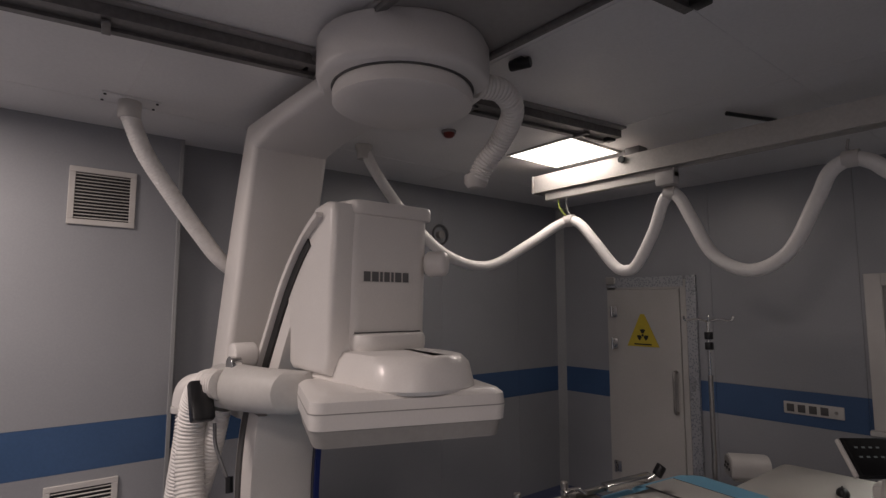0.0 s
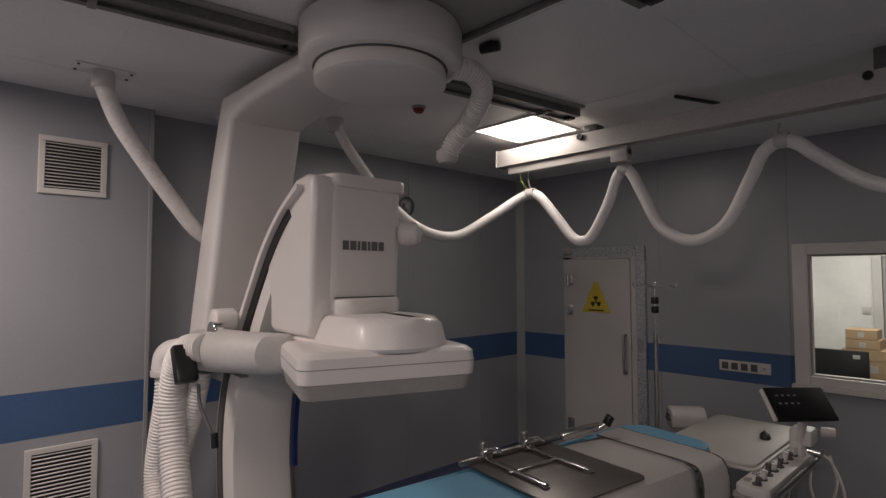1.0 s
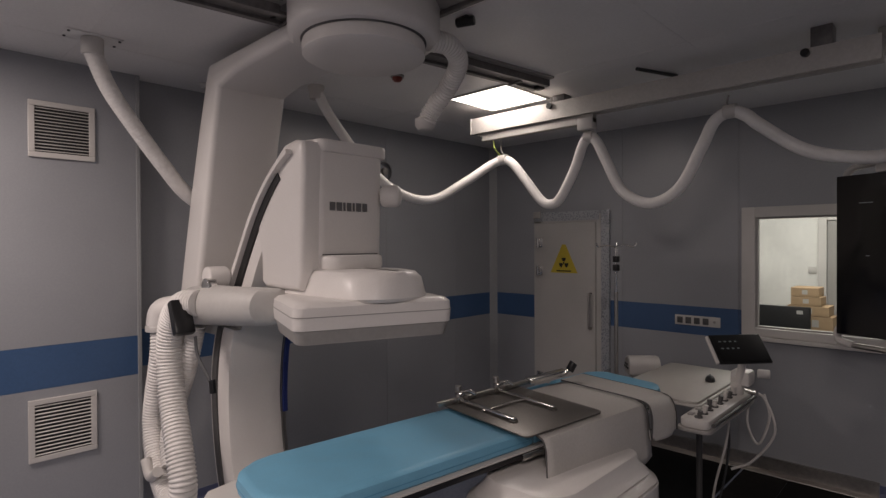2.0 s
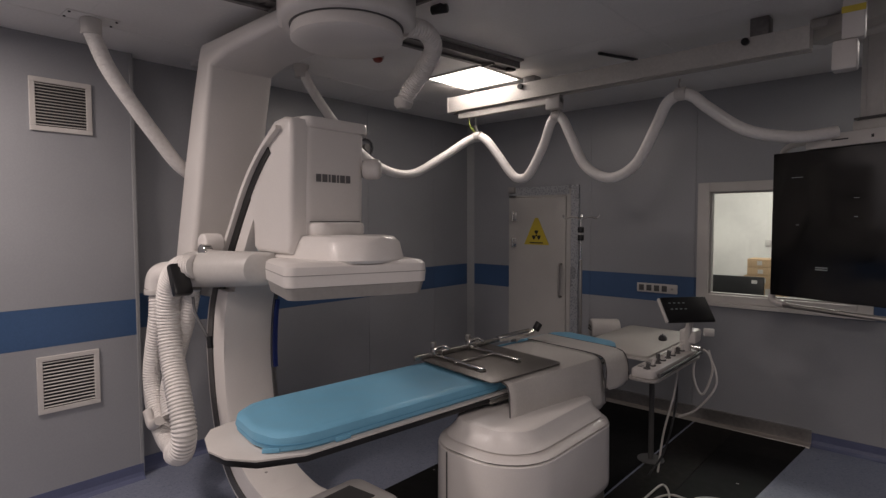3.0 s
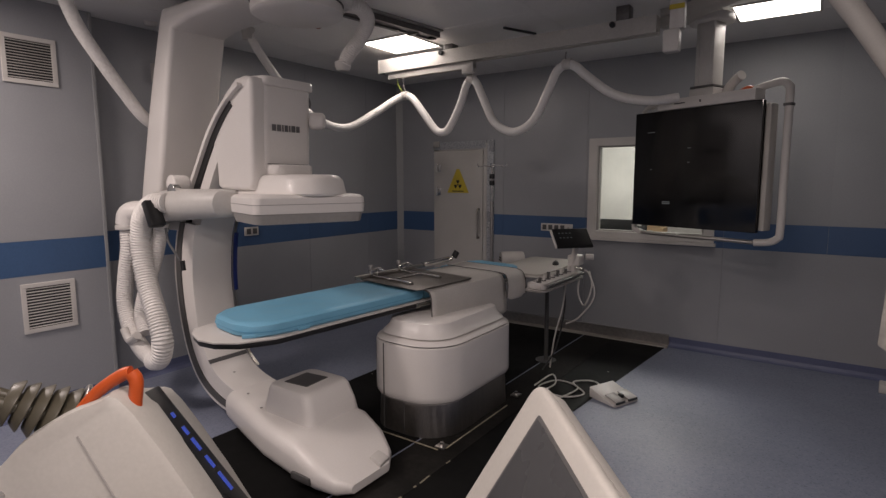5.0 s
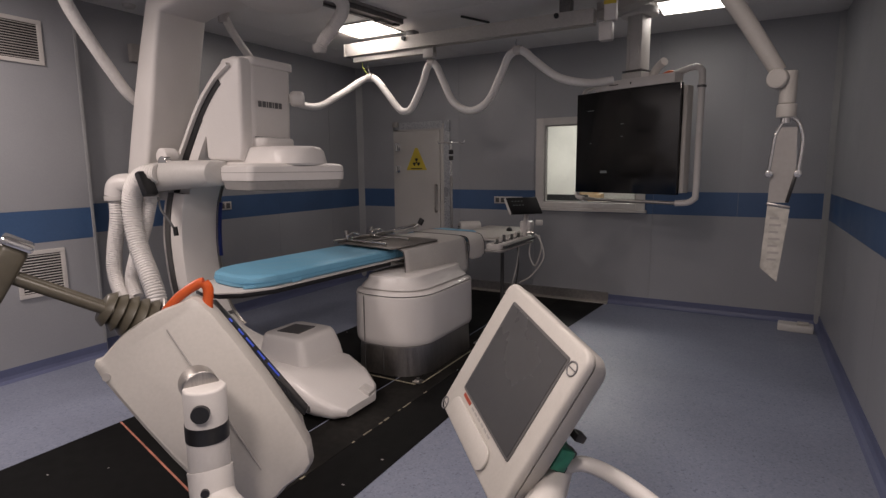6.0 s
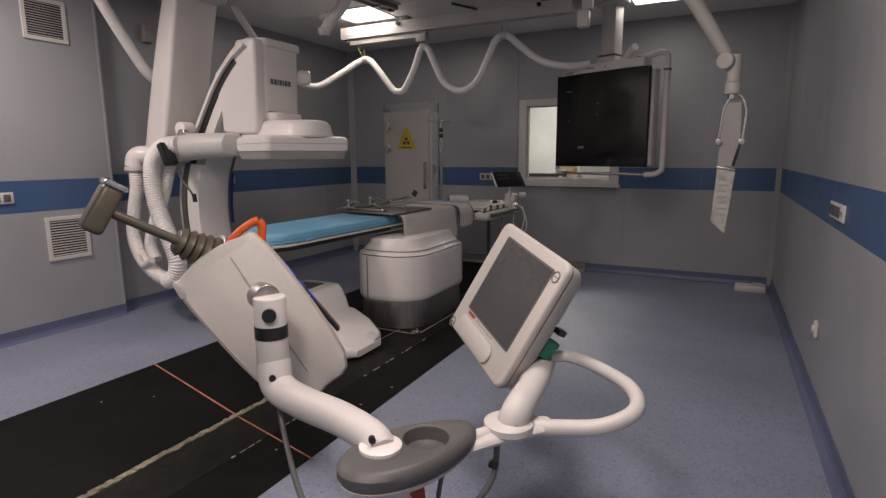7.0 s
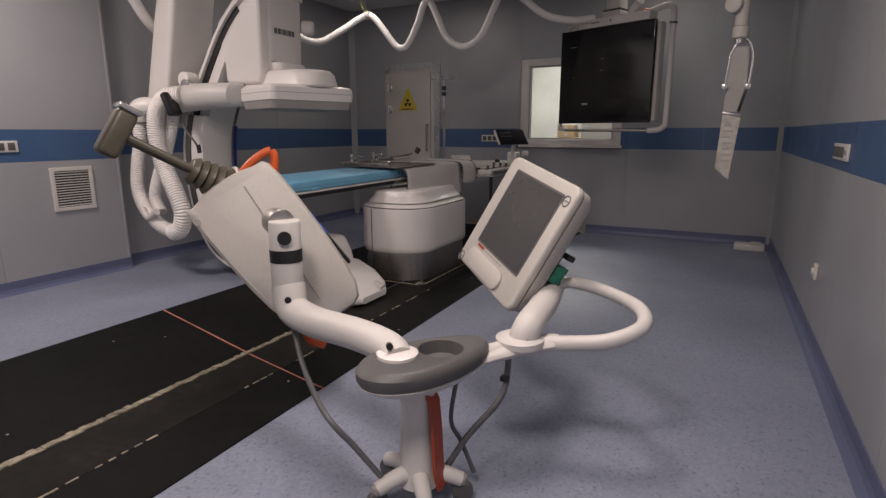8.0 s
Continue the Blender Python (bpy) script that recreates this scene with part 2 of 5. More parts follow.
def tube(points, r, seg=14, per=8, ribs=0.0, pitch=0.02, flat=1.0, bm=None, taper=None):
    """A round hose along a smooth line; ribs: depth of its corrugation."""
    line = smooth_path(points, per)
    if ribs:
        fine, carry = [line[0]], 0.0
        step = pitch / 4
        for a, b in zip(line, line[1:]):
            length = (b - a).length
            s = step - carry
            while s <= length:
                fine.append(a.lerp(b, s / length))
                s += step
            carry = length - (s - step)
        line = fine
    own = bmesh.new()
    rings = []
    side = None
    n = len(line)
    for i, c in enumerate(line):
        d = (line[min(i + 1, n - 1)] - line[max(i - 1, 0)]).normalized()
        if side is None:
            side = d.orthogonal().normalized()
        side = (side - d * side.dot(d)).normalized()
        up = d.cross(side)
        rr = r if taper is None else r + (taper - r) * i / (n - 1)
        if ribs:
            rr = r - (ribs if i % 4 in (2, 3) else 0.0)
        rings.append([own.verts.new(c + side * math.cos(2 * math.pi * k / seg) * rr * flat + up * math.sin(2 * math.pi * k / seg) * rr) for k in range(seg)])
    for a, b in zip(rings, rings[1:]):
        for k in range(seg):
            own.faces.new((a[k], a[(k + 1) % seg], b[(k + 1) % seg], b[k]))
    own.faces.new(rings[0][::-1])
    own.faces.new(rings[-1])
    return merge(own, bm)


def lathe(profile, c=(0, 0, 0), seg=32, bm=None):
    """A turned body: (radius, height) pairs round the z axis."""
    own = bmesh.new()
    rings = [[own.verts.new((c[0] + r * math.cos(2 * math.pi * k / seg), c[1] + r * math.sin(2 * math.pi * k / seg), c[2] + z)) for k in range(seg)] for r, z in profile]
    for a, b in zip(rings, rings[1:]):
        for k in range(seg):
            own.faces.new((a[k], a[(k + 1) % seg], b[(k + 1) % seg], b[k]))
    own.faces.new(rings[0][::-1])
    own.faces.new(rings[-1])
    return merge(own, bm)


def loft(outlines, bm=None):
    """Skins a row of closed 3D outlines with the same count."""
    own = bmesh.new()
    rings = [[own.verts.new(p) for p in o] for o in outlines]
    n = len(rings[0])
    for a, b in zip(rings, rings[1:]):
        for k in range(n):
            own.faces.new((a[k], a[(k + 1) % n], b[(k + 1) % n], b[k]))
    if n > 2:
        own.faces.new(rings[0][::-1])
        own.faces.new(rings[-1])
    return merge(own, bm)


def turned(bm, m):
    bmesh.ops.transform(bm, matrix=m, verts=bm.verts)
    return bm


# ---- the room ----
def structure(name, label, category):
    ob = new(name)
    return tagged(ob, label, category, kind="structure")


def slab(name, bm, material, label, category):
    ob = part(name, bm, material, None, label, smooth=False)
    return tagged(ob, label, category, kind="structure")


FX0, FX1, FY1 = CW - 0.15, RW + 0.15, 7.6
slab("floor", span(FX0, BW - 0.15, -0.12, FX1, FY1, 0.0), M_VINYL, "blue-grey speckled sheet vinyl floor", "floor")
ceil = span(FX0, BW - 0.15, H, FX1, DW, H + 0.1)
# panel joints of the ceiling
for k in range(7):
    span(FX0, BW + 0.6 + 1.2 * k, H - 0.002, FX1, BW + 0.606 + 1.2 * k, H, bm=ceil)
for k in range(5):
    span(0.55 + 1.2 * k, BW, H - 0.002, 0.556 + 1.2 * k, DW, H, bm=ceil)
slab("ceiling", ceil, M_CEIL, "smooth grey metal panel ceiling with thin joints", "ceiling")


def panel_wall(name, label, axis, at, out, lo, hi, joints, holes=(), bt=BT, bb=BB, thick=0.12):
    """A wall with grey panels above and below a blue band. axis: the wall's normal; out: +1 or -1, the way it faces; holes: (lo, hi, z0, z1)."""
    w = structure(name, label, "wall")

    def piece(pname, a, b, z0, z1, material, t0=0.0, t1=thick):
        lo2, hi2 = at - out * t1, at - out * t0
        if axis == "x":
            bm = span(min(lo2, hi2), a, z0, max(lo2, hi2), b, z1)
        else:
            bm = span(a, min(lo2, hi2), z0, b, max(lo2, hi2), z1)
        return part(pname, bm, material, w, smooth=False)
    g = 0.0012
    edges = [lo, *joints, hi]
    for a, b in zip(edges, edges[1:]):
        for z0, z1, mt, nm in ((0.0, bb, M_WALL, "panel"), (bb, bt, M_BAND, "band"), (bt, H, M_WALL, "panel")):
            cut = [(max(a, h0), min(b, h1), max(z0, q0), min(z1, q1)) for h0, h1, q0, q1 in holes if h0 < b and h1 > a and q0 < z1 and q1 > z0]
            rest = [(a + g, b - g, z0 + g / 2, z1 - g / 2)]
            for h0, h1, q0, q1 in cut:
                nxt = []
                for x0, x1, y0, y1 in rest:
                    if h1 <= x0 or h0 >= x1 or q1 <= y0 or q0 >= y1:
                        nxt.append((x0, x1, y0, y1))
                        continue
                    if x0 < h0:
                        nxt.append((x0, h0, y0, y1))
                    if x1 > h1:
                        nxt.append((h1, x1, y0, y1))
                    c0, c1 = max(x0, h0), min(x1, h1)
                    if y0 < q0:
                        nxt.append((c0, c1, y0, q0))
                    if y1 > q1:
                        nxt.append((c0, c1, q1, y1))
                rest = nxt
            for x0, x1, y0, y1 in rest:
                piece(nm, x0, x1, y0, y1, mt, 0.0, 0.008)
    # solid core behind the panels
    full = [(lo, hi, 0.0, H)]
    for h0, h1, q0, q1 in holes:
        nxt = []
        for x0, x1, y0, y1 in full:
            if h1 <= x0 or h0 >= x1:
                nxt.append((x0, x1, y0, y1))
                continue
            nxt += [(x0, h0, y0, y1), (h1, x1, y0, y1)]
            if q0 > y0:
                nxt.append((h0, h1, y0, q0))
            nxt.append((h0, h1, q1, y1))
        full = nxt
    for x0, x1, y0, y1 in full:
        piece("core", x0, x1, y0, y1, M_TRIM, 0.0085, thick)
    return w


DX0, DX1, DZ = 0.60, 1.42, 2.19          # doorway
WX0, WX1, WZ0, WZ1 = 2.74, 3.98, 1.17, 2.18   # window
panel_wall("wall_door", "grey panel wall with blue band, door and window", "y", DW, -1, CW, RW, (1.62, 2.68, 4.10, 4.95), ((DX0, DX1, -1, DZ), (WX0, WX1, WZ0, WZ1)))
panel_wall("wall_right", "grey panel wall with a blue band and sockets", "x", RW, -1, BW, DW, (-3.0, -1.8, -0.6, 0.6, 1.8, 3.0))
panel_wall("wall_left", "grey panel wall with a blue band", "x", CW, 1, SE, DW, (1.5, 2.7, 3.7))
panel_wall("wall_shaft", "grey panel wall of a shaft with two air grilles", "x", SH, 1, BW, SE, (-3.0, -1.7, -0.62), bt=1.318, bb=1.058, thick=0.109)
panel_wall("wall_back", "plain grey panel wall with a blue band", "y", BW, 1, CW, RW, (1.0, 2.2, 3.4, 4.6))
slab("corner_trim", span(SH - 0.02, SE - 0.02, 0.0, SH + 0.006, SE + 0.006, H, 0.004), M_TRIM, "pale metal corner trim of the shaft", "trim")
slab("corner_trim", prism([(CW, DW), (CW + 0.065, DW), (CW, DW - 0.065)], 0.0, H, "z"), M_TRIM, "pale grey corner strip between two walls", "trim")
slab("corner_trim", prism([(RW, DW), (RW - 0.05, DW), (RW, DW - 0.05)], 0.0, H, "z"), M_TRIM, "pale grey corner strip between two walls", "trim")


def skirting(a, b, axis, at, out):
    prof = [(0, 0), (0.05, 0), (0.032, 0.006), (0.016, 0.02), (0.007, 0.045), (0.006, 0.105), (0, 0.105)]
    if axis == "x":
        bm = prism([(at + out * p, z) for p, z in prof], a, b, "y")
    else:
        bm = prism([(at + out * p, z) for p, z in prof], a, b, "x")
    slab("baseboard", bm, M_SKIRT, "blue-grey coved vinyl skirting along the wall", "skirting")


skirting(DX1 + 0.12, RW - 0.03, "y", DW, -1)
skirting(CW + 0.03, DX0 - 0.05, "y", DW, -1)
skirting(BW, DW, "x", RW, -1)
skirting(SE, DW, "x", CW, 1)
skirting(BW, SE, "x", SH, 1)
skirting(CW, RW, "y", BW, 1)

# rubber sheet with its seams
mat_ob = tagged(new("floor_mat"), "black rubber floor sheet with glued seams under the table", "floor mat", kind="structure")
part("sheet", span(1.555, -4.0, 0.0, 2.725, DW - 0.03, 0.006), M_MAT, mat_ob, smooth=False)
part("sheet", span(2.745, -4.0, 0.0, 3.07, DW - 0.03, 0.0055), M_DUSTY, mat_ob, smooth=False)
part("sheet", prism([(3.074, -4.0), (3.44, -4.0), (3.40, 1.9), (3.62, DW - 0.03), (3.074, DW - 0.03)], 0.0, 0.006, "z"), M_MAT, mat_ob, smooth=False)
M_GLUE = mat("dried_glue", (0.25, 0.225, 0.165), 0.8, grain=0.3, scale=40, stain=0.4, stain_scale=9, bump=0.3)
M_REDLINE = mat("marking_red", (0.42, 0.16, 0.11), 0.6, grain=0.2, stain=0.3, stain_scale=8)
g = bmesh.new()
rnd = random.Random(5)
for k in range(150):
    y = -3.9 + k * 0.026
    span(2.720 - rnd.random() * 0.012, y, 0.004, 2.742 + rnd.random() * 0.014, y + 0.03, 0.008 + rnd.random() * 0.006, bm=g)
part("glue_bead", g, M_GLUE, mat_ob, "dried yellowish glue bead", smooth=False)
part("marking_line", prism([(1.56, -0.326), (2.718, -0.641), (2.718, -0.629), (1.56, -0.314)], 0.0062, 0.0072, "z"), M_REDLINE, mat_ob, smooth=False)
part("marking_line", prism([(2.75, -0.650), (3.44, -0.815), (3.44, -0.806), (2.75, -0.641)], 0.0062, 0.0072, "z"), M_REDLINE, mat_ob, smooth=False)
g = bmesh.new()
for k in range(90):
    if rnd.random() < 0.4:
        y = -3.9 + k * 0.055
        span(3.067 - rnd.random() * 0.004, y, 0.005, 3.072 + rnd.random() * 0.006, y + 0.02 + rnd.random() * 0.035, 0.0085, bm=g)
part("glue_line", g, M_GLUE, mat_ob, "thin broken glue line", smooth=False)
g = bmesh.new()
for k in range(11):
    x, y = rnd.choice([1.6 + rnd.random() * 1.1, 3.08 + rnd.random() * 0.4]), -2.2 + rnd.random() * 5.5
    a = rnd.random() * 6
    span(x, y, 0.0061, x + 0.006 + 0.014 * rnd.random(), y + 0.004 + 0.008 * rnd.random(), 0.008, bm=g)
part("debris", g, M_GREYP, mat_ob, "pale crumbs", smooth=False)
slab("metal_sill", prism([(DW - 0.006, 0.0), (DW - 0.006, 0.125), (DW - 0.025, 0.125), (DW - 0.03, 0.02), (DW - 0.10, 0.012), (DW - 0.105, 0.0)], 1.60, 3.64, "x"), M_STEEL, "bare steel kick plate along the wall foot", "kick plate")


# ---- door ----
def build_door():
    d = tagged(new("door_1"), "closed cream lead-lined door with foil-taped frame and yellow warning sign", "door", kind="structure")
    part("leaf", span(0.685, DW - 0.045, 0.008, 1.345, DW + 0.02, 2.14, 0.004), M_DOOR, d, smooth=False)
    fr = span(0.585, DW - 0.03, 0.0, 0.683, DW + 0.12, 2.23, 0.004)
    span(0.585, DW - 0.03, 2.143, 1.347, DW + 0.12, 2.23, 0.004, bm=fr)
    part("frame", fr, M_DOOR, d, smooth=False)
    part("frame", span(1.348, DW - 0.03, 0.0, 1.40, DW + 0.12, 2.23, 0.004), M_DOOR, d, smooth=False)
    tape = span(0.60, DW - 0.036, 2.165, 1.38, DW - 0.0305, 2.262)
    span(1.403, DW - 0.034, 0.0, 1.492, DW - 0.003, 2.262, 0.003, bm=tape)
    part("foil_tape", tape, M_FILM, d, "silver patterned foil tape", smooth=False)
    part("upper_bracket", box((0.64, DW - 0.05, 2.235), (0.09, 0.03, 0.07), 0.006), M_GREYP, d)
    for z in (1.93, 1.62, 0.45):
        h = cyl((0.655, DW - 0.062, z - 0.055), (0.655, DW - 0.062, z + 0.055), 0.014, seg=14)
        span(0.63, DW - 0.055, z - 0.05, 0.71, DW - 0.046, z + 0.05, 0.002, bm=h)
        part("hinge", h, M_CHROME, d, "steel hinge")
    hd = tube([(1.300, DW - 0.05, 1.40), (1.300, DW - 0.10, 1.385), (1.300, DW - 0.10, 1.22), (1.300, DW - 0.10, 1.055), (1.300, DW - 0.05, 1.04)], 0.013, 12)
    part("handle", hd, M_STEEL, d, "brushed steel pull handle")
    zc, xc, yy = 1.745, 0.978, DW - 0.049
    s = prism([(xc - 0.165, zc - 0.14), (xc + 0.165, zc - 0.14), (xc + 0.02, zc + 0.165), (xc - 0.02, zc + 0.165)], yy - 0.002, yy + 0.003, "y")
    sg = part("warning_sign", s, M_YELLOW, d, "yellow triangular radiation sign", smooth=False)
    ink = bmesh.new()
    for k in range(3):
        a0 = radians(90 + 120 * k - 30)
        pts = []
        for q in range(7):
            a = a0 + radians(60) * q / 6
            pts.append((xc + 0.058 * math.cos(a), zc - 0.035 + 0.058 * math.sin(a)))
        for q in range(6, -1, -1):
            a = a0 + radians(60) * q / 6
            pts.append((xc + 0.018 * math.cos(a), zc - 0.035 + 0.018 * math.sin(a)))
        prism(pts, yy - 0.004, yy - 0.0025, "y", bm=ink)
    prism([(xc + 0.012 * math.cos(2 * math.pi * q / 12), zc - 0.035 + 0.012 * math.sin(2 * math.pi * q / 12)) for q in range(12)], yy - 0.004, yy - 0.0025, "y", bm=ink)
    span(xc - 0.09, yy - 0.004, zc - 0.125, xc + 0.09, yy - 0.0025, zc - 0.112, bm=ink)
    part("printing", ink, M_BLACK, sg, smooth=False)


build_door()


# ---- window and the lit room behind it ----
def build_window():
    w = tagged(new("window_1"), "white-framed observation window into a lit room", "window", kind="structure")
    x0, x1, z0, z1 = WX0 - 0.035, WX1 + 0.035, WZ0 - 0.04, WZ1 + 0.04
    fr = bmesh.new()
    for a in ((x0, z0, x0 + 0.10, z1), (x1 - 0.10, z0, x1, z1), (x0 + 0.10, z1 - 0.085, x1 - 0.10, z1), (x0 + 0.10, z0, x1 - 0.10, z0 + 0.07)):
        span(a[0], DW - 0.022, a[1], a[2], DW + 0.14, a[3], 0.004, bm=fr)
    part("window_frame", fr, M_WHITE2, w, smooth=False)
    bead = bmesh.new()
    for a in ((x0 + 0.10, z0 + 0.07, x0 + 0.118, z1 - 0.085), (x1 - 0.118, z0 + 0.07, x1 - 0.10, z1 - 0.085), (x0 + 0.118, z1 - 0.10, x1 - 0.118, z1 - 0.085), (x0 + 0.118, z0 + 0.07, x1 - 0.118, z0 + 0.085)):
        span(a[0], DW + 0.005, a[1], a[2], DW + 0.06, a[3], bm=bead)
    part("glazing_bead", bead, M_GREYP, w, smooth=False)
    gm = bpy.data.materials.new("window_glass")
    gm.use_nodes = True
    b = gm.node_tree.nodes["Principled BSDF"]
    b.inputs["Base Color"].default_value = (0.93, 0.95, 0.93, 1)
    b.inputs["Transmission Weight"].default_value = 1.0
    b.inputs["Roughness"].default_value = 0.0
    b.inputs["IOR"].default_value = 1.1
    p = part("pane", span(x0 + 0.11, DW + 0.03, z0 + 0.08, x1 - 0.11, DW + 0.036, z1 - 0.095), gm, w, smooth=False)
    p.visible_shadow = False
    part("window_sill", span(x0 - 0.02, DW - 0.05, z0 - 0.035, x1 + 0.02, DW + 0.02, z0 - 0.001, 0.004), M_WHITE2, w, smooth=False)


build_window()
slab("wall_room_back", span(1.5, 7.4, 0, RW, 7.55, H), M_PLASTER, "unpainted white plaster wall of the next room", "wall")
slab("wall_room_side", span(1.4, DW + 0.13, 0, 1.55, 7.5, H), M_PLASTER, "white plaster wall of the next room", "wall")
slab("wall_room_end", span(RW - 0.05, DW + 0.13, 0, RW + 0.1, 7.5, H), M_PLASTER, "white plaster wall of the next room", "wall")
slab("ceiling_room", span(1.4, DW + 0.125, H, RW + 0.1, 7.55, H + 0.1), M_CEIL, "white ceiling of the next room", "ceiling")


def next_room():
    d = tagged(new("doorway"), "white door frame and grey door in the next room", "door", kind="structure")
    part("frame", span(2.76, 7.34, 0, 2.85, 7.402, 2.28, 0.005), M_WHITE2, d, smooth=False)
    part("frame", span(2.85, 7.34, 2.19, 3.75, 7.402, 2.28, 0.005), M_WHITE2, d, smooth=False)
    part("leaf", span(2.855, 7.36, 0.0, 3.75, 7.401, 2.185, 0.004), M_GREYP, d, smooth=False)
    sw = thing("light_switch", "white wall switch on plaster", "switch", (2.69, 7.4, 1.57))
    part("plate", box((0, -0.008, 0), (0.085, 0.016, 0.085), 0.004), M_WHITE2, sw)
    part("rocker", box((0, -0.018, 0), (0.05, 0.006, 0.05), 0.002), M_WHITE2, sw)
    desk = thing("console_desk", "dark grey desk in the lit next room", "desk", (0, 0, 0))
    part("top", span(1.75, 6.15, 0.72, 3.3, 6.95, 0.76, 0.004), M_DGREY, desk)
    for x in (1.8, 3.25):
        part("leg", span(x - 0.02, 6.25, 0, x + 0.02, 6.9, 0.72, 0.003), M_DGREY, desk)
    mon = thing("computer_monitor", "black computer monitor standing on a desk", "monitor", (2.52, 6.35, 0.76))
    part("back", box((0, 0, 0.25), (0.68, 0.05, 0.38), 0.012), M_BLACK, mon)
    part("stand", box((0, 0.045, 0.06), (0.1, 0.03, 0.14), 0.006), M_BLACK, mon)
    part("foot", box((0, 0.03, 0.008), (0.28, 0.2, 0.016), 0.005), M_BLACK, mon)
    part("sticker", box((0.24, -0.0265, 0.38), (0.06, 0.003, 0.04)), M_WHITE2, mon, smooth=False)
    zz = 0.76
    for k, (x, sx, sz) in enumerate(((2.88, 0.34, 0.17), (2.88, 0.33, 0.16), (2.81, 0.40, 0.115), (2.79, 0.29, 0.10), (2.78, 0.27, 0.105))):
        bx = thing("cardboard_box", "brown cardboard box in a stack on a desk", "box", (x, 6.62, zz), "stacked boxes")
        part("carton", box((0, 0, sz / 2), (sx, 0.3, sz - 0.004), 0.004), M_CARD, bx, smooth=False)
        part("tape", box((0, -0.1505, sz / 2), (sx * 0.2, 0.002, sz * 0.5)), M_CREAM, bx, smooth=False)
        zz += sz
    lp = thing("ceiling_light", "lit ceiling panel of the next room", "ceiling light", (3.0, 6.0, H))
    part("diffuser", span(-0.6, -0.4, -0.02, 0.6, 0.4, -0.001), M_LIGHT, lp, smooth=False)


next_room()


# ---- wall fittings ----
def grille(y0, y1, z0, z1):
    x = SH
    t = thing("air_grille", "white square wall air grille with horizontal louvres", "vent", (x, (y0 + y1) / 2, (z0 + z1) / 2), "air grilles")
    hy, hz, f = (y1 - y0) / 2, (z1 - z0) / 2, 0.032
    fr = bmesh.new()
    for a in ((-hy, -hz, hy, -hz + f), (-hy, hz - f, hy, hz), (-hy, -hz + f, -hy + f, hz - f), (hy - f, -hz + f, hy, hz - f)):
        span(0, a[0], a[1], 0.016, a[2], a[3], 0.003, bm=fr)
    part("frame", fr, M_WHITE2, t, smooth=False)
    # Black sheet stands for the shade inside the duct, between the slats.
    part("duct_shade", span(0.0005, -hy + f, -hz + f, 0.0025, hy - f, hz - f), M_BLACK, t, smooth=False)
    n = 14
    proto = None
    for k in range(n):
        z = -hz + f + (2 * hz - 2 * f) * (k + 0.5) / n
        if proto is None:
            proto = part("slat", box((0, 0, 0), (0.009, 2 * hy - 2 * f, 0.0035), rot=(0, 30, 0)), M_WHITE2, t, smooth=False)
            proto.location = (0.009, 0, z)
        else:
            o = new("slat", proto.data)
            o.parent, o.location = t, (0.009, 0, z)


grille(-0.165, 0.180, 2.455, 2.795)
grille(-0.180, 0.175, 0.625, 1.000)


def socket_strip(m, n, label, width=0.075):
    t = tagged(new("socket_strip"), label, "socket")
    t.matrix_world = m
    w = width * n
    part("plate", box((0, 0, 0.006), (w + 0.02, 0.09, 0.012), 0.004), M_WHITE2, t)
    for k in range(n):
        x = (k - (n - 1) / 2) * width
        if k < n - 1 or n == 2:
            part("outlet", box((x, 0, 0.0135), (width * 0.68, 0.058, 0.006), 0.004), M_DGREY, t, "dark socket insert")
        else:
            part("outlet", cyl((x, 0, 0.011), (x, 0, 0.018), 0.012, seg=14), M_STEEL, t, "round earthing terminal")


socket_strip(Matrix.Translation((2.335, DW - 0.001, 1.212)) @ pose(0, 0, 0, 90, 0, 0), 5, "white strip of dark sockets in the blue band")
socket_strip(Matrix.Translation((RW - 0.001, 0.87, 1.185)) @ pose(0, 0, 0, 90, 0, -90), 5, "white strip of dark sockets in the blue band", 0.078)
socket_strip(Matrix.Translation((CW + 0.001, 1.90, 1.235)) @ pose(0, 0, 0, 90, 0, 90), 2, "white double socket in the blue band")
socket_strip(Matrix.Translation((SH + 0.001, -0.47, 1.185)) @ pose(0, 0, 0, 90, 0, 90), 2, "white socket in the blue band of the shaft")
t = thing("wall_outlet", "small white cable outlet low on the wall", "socket", (RW, 1.10, 0.45))
part("plate", box((-0.012, 0, 0), (0.024, 0.07, 0.10), 0.01), M_WHITE2, t)
part("cap", cyl((-0.02, 0, 0), (-0.034, 0, 0), 0.022, seg=16), M_WHITE2, t)

t = thing("floor_box", "white cable box lying on the floor by the wall", "box", (5.53, 4.05, 0.0), rz=-4)
part("body", box((0, 0, 0.035), (0.30, 0.16, 0.07), 0.01), M_WHITE2, t)
part("connector", box((0.06, -0.03, 0.085), (0.10, 0.05, 0.03), 0.006), M_CREAM, t)

t = thing("wall_clamp", "small dark round fitting on the wall", "wall fitting", (CW, 2.655, 2.63))
rim = tube([(0.03, 0.085 * math.cos(2 * math.pi * k / 12), 0.085 * math.sin(2 * math.pi * k / 12)) for k in range(13)], 0.010, 8, 3)
part("ring", rim, M_CABLEG, t)
part("mount", cyl((0, 0, 0), (0.05, 0, 0), 0.035, seg=16), M_GREYP, t)
t = thing("wall_unit", "pale grey box high on the wall", "wall fitting", (CW, 0.99, 2.70))
part("case", box((0.03, 0, 0), (0.06, 0.09, 0.16), 0.006), M_GREYP, t)
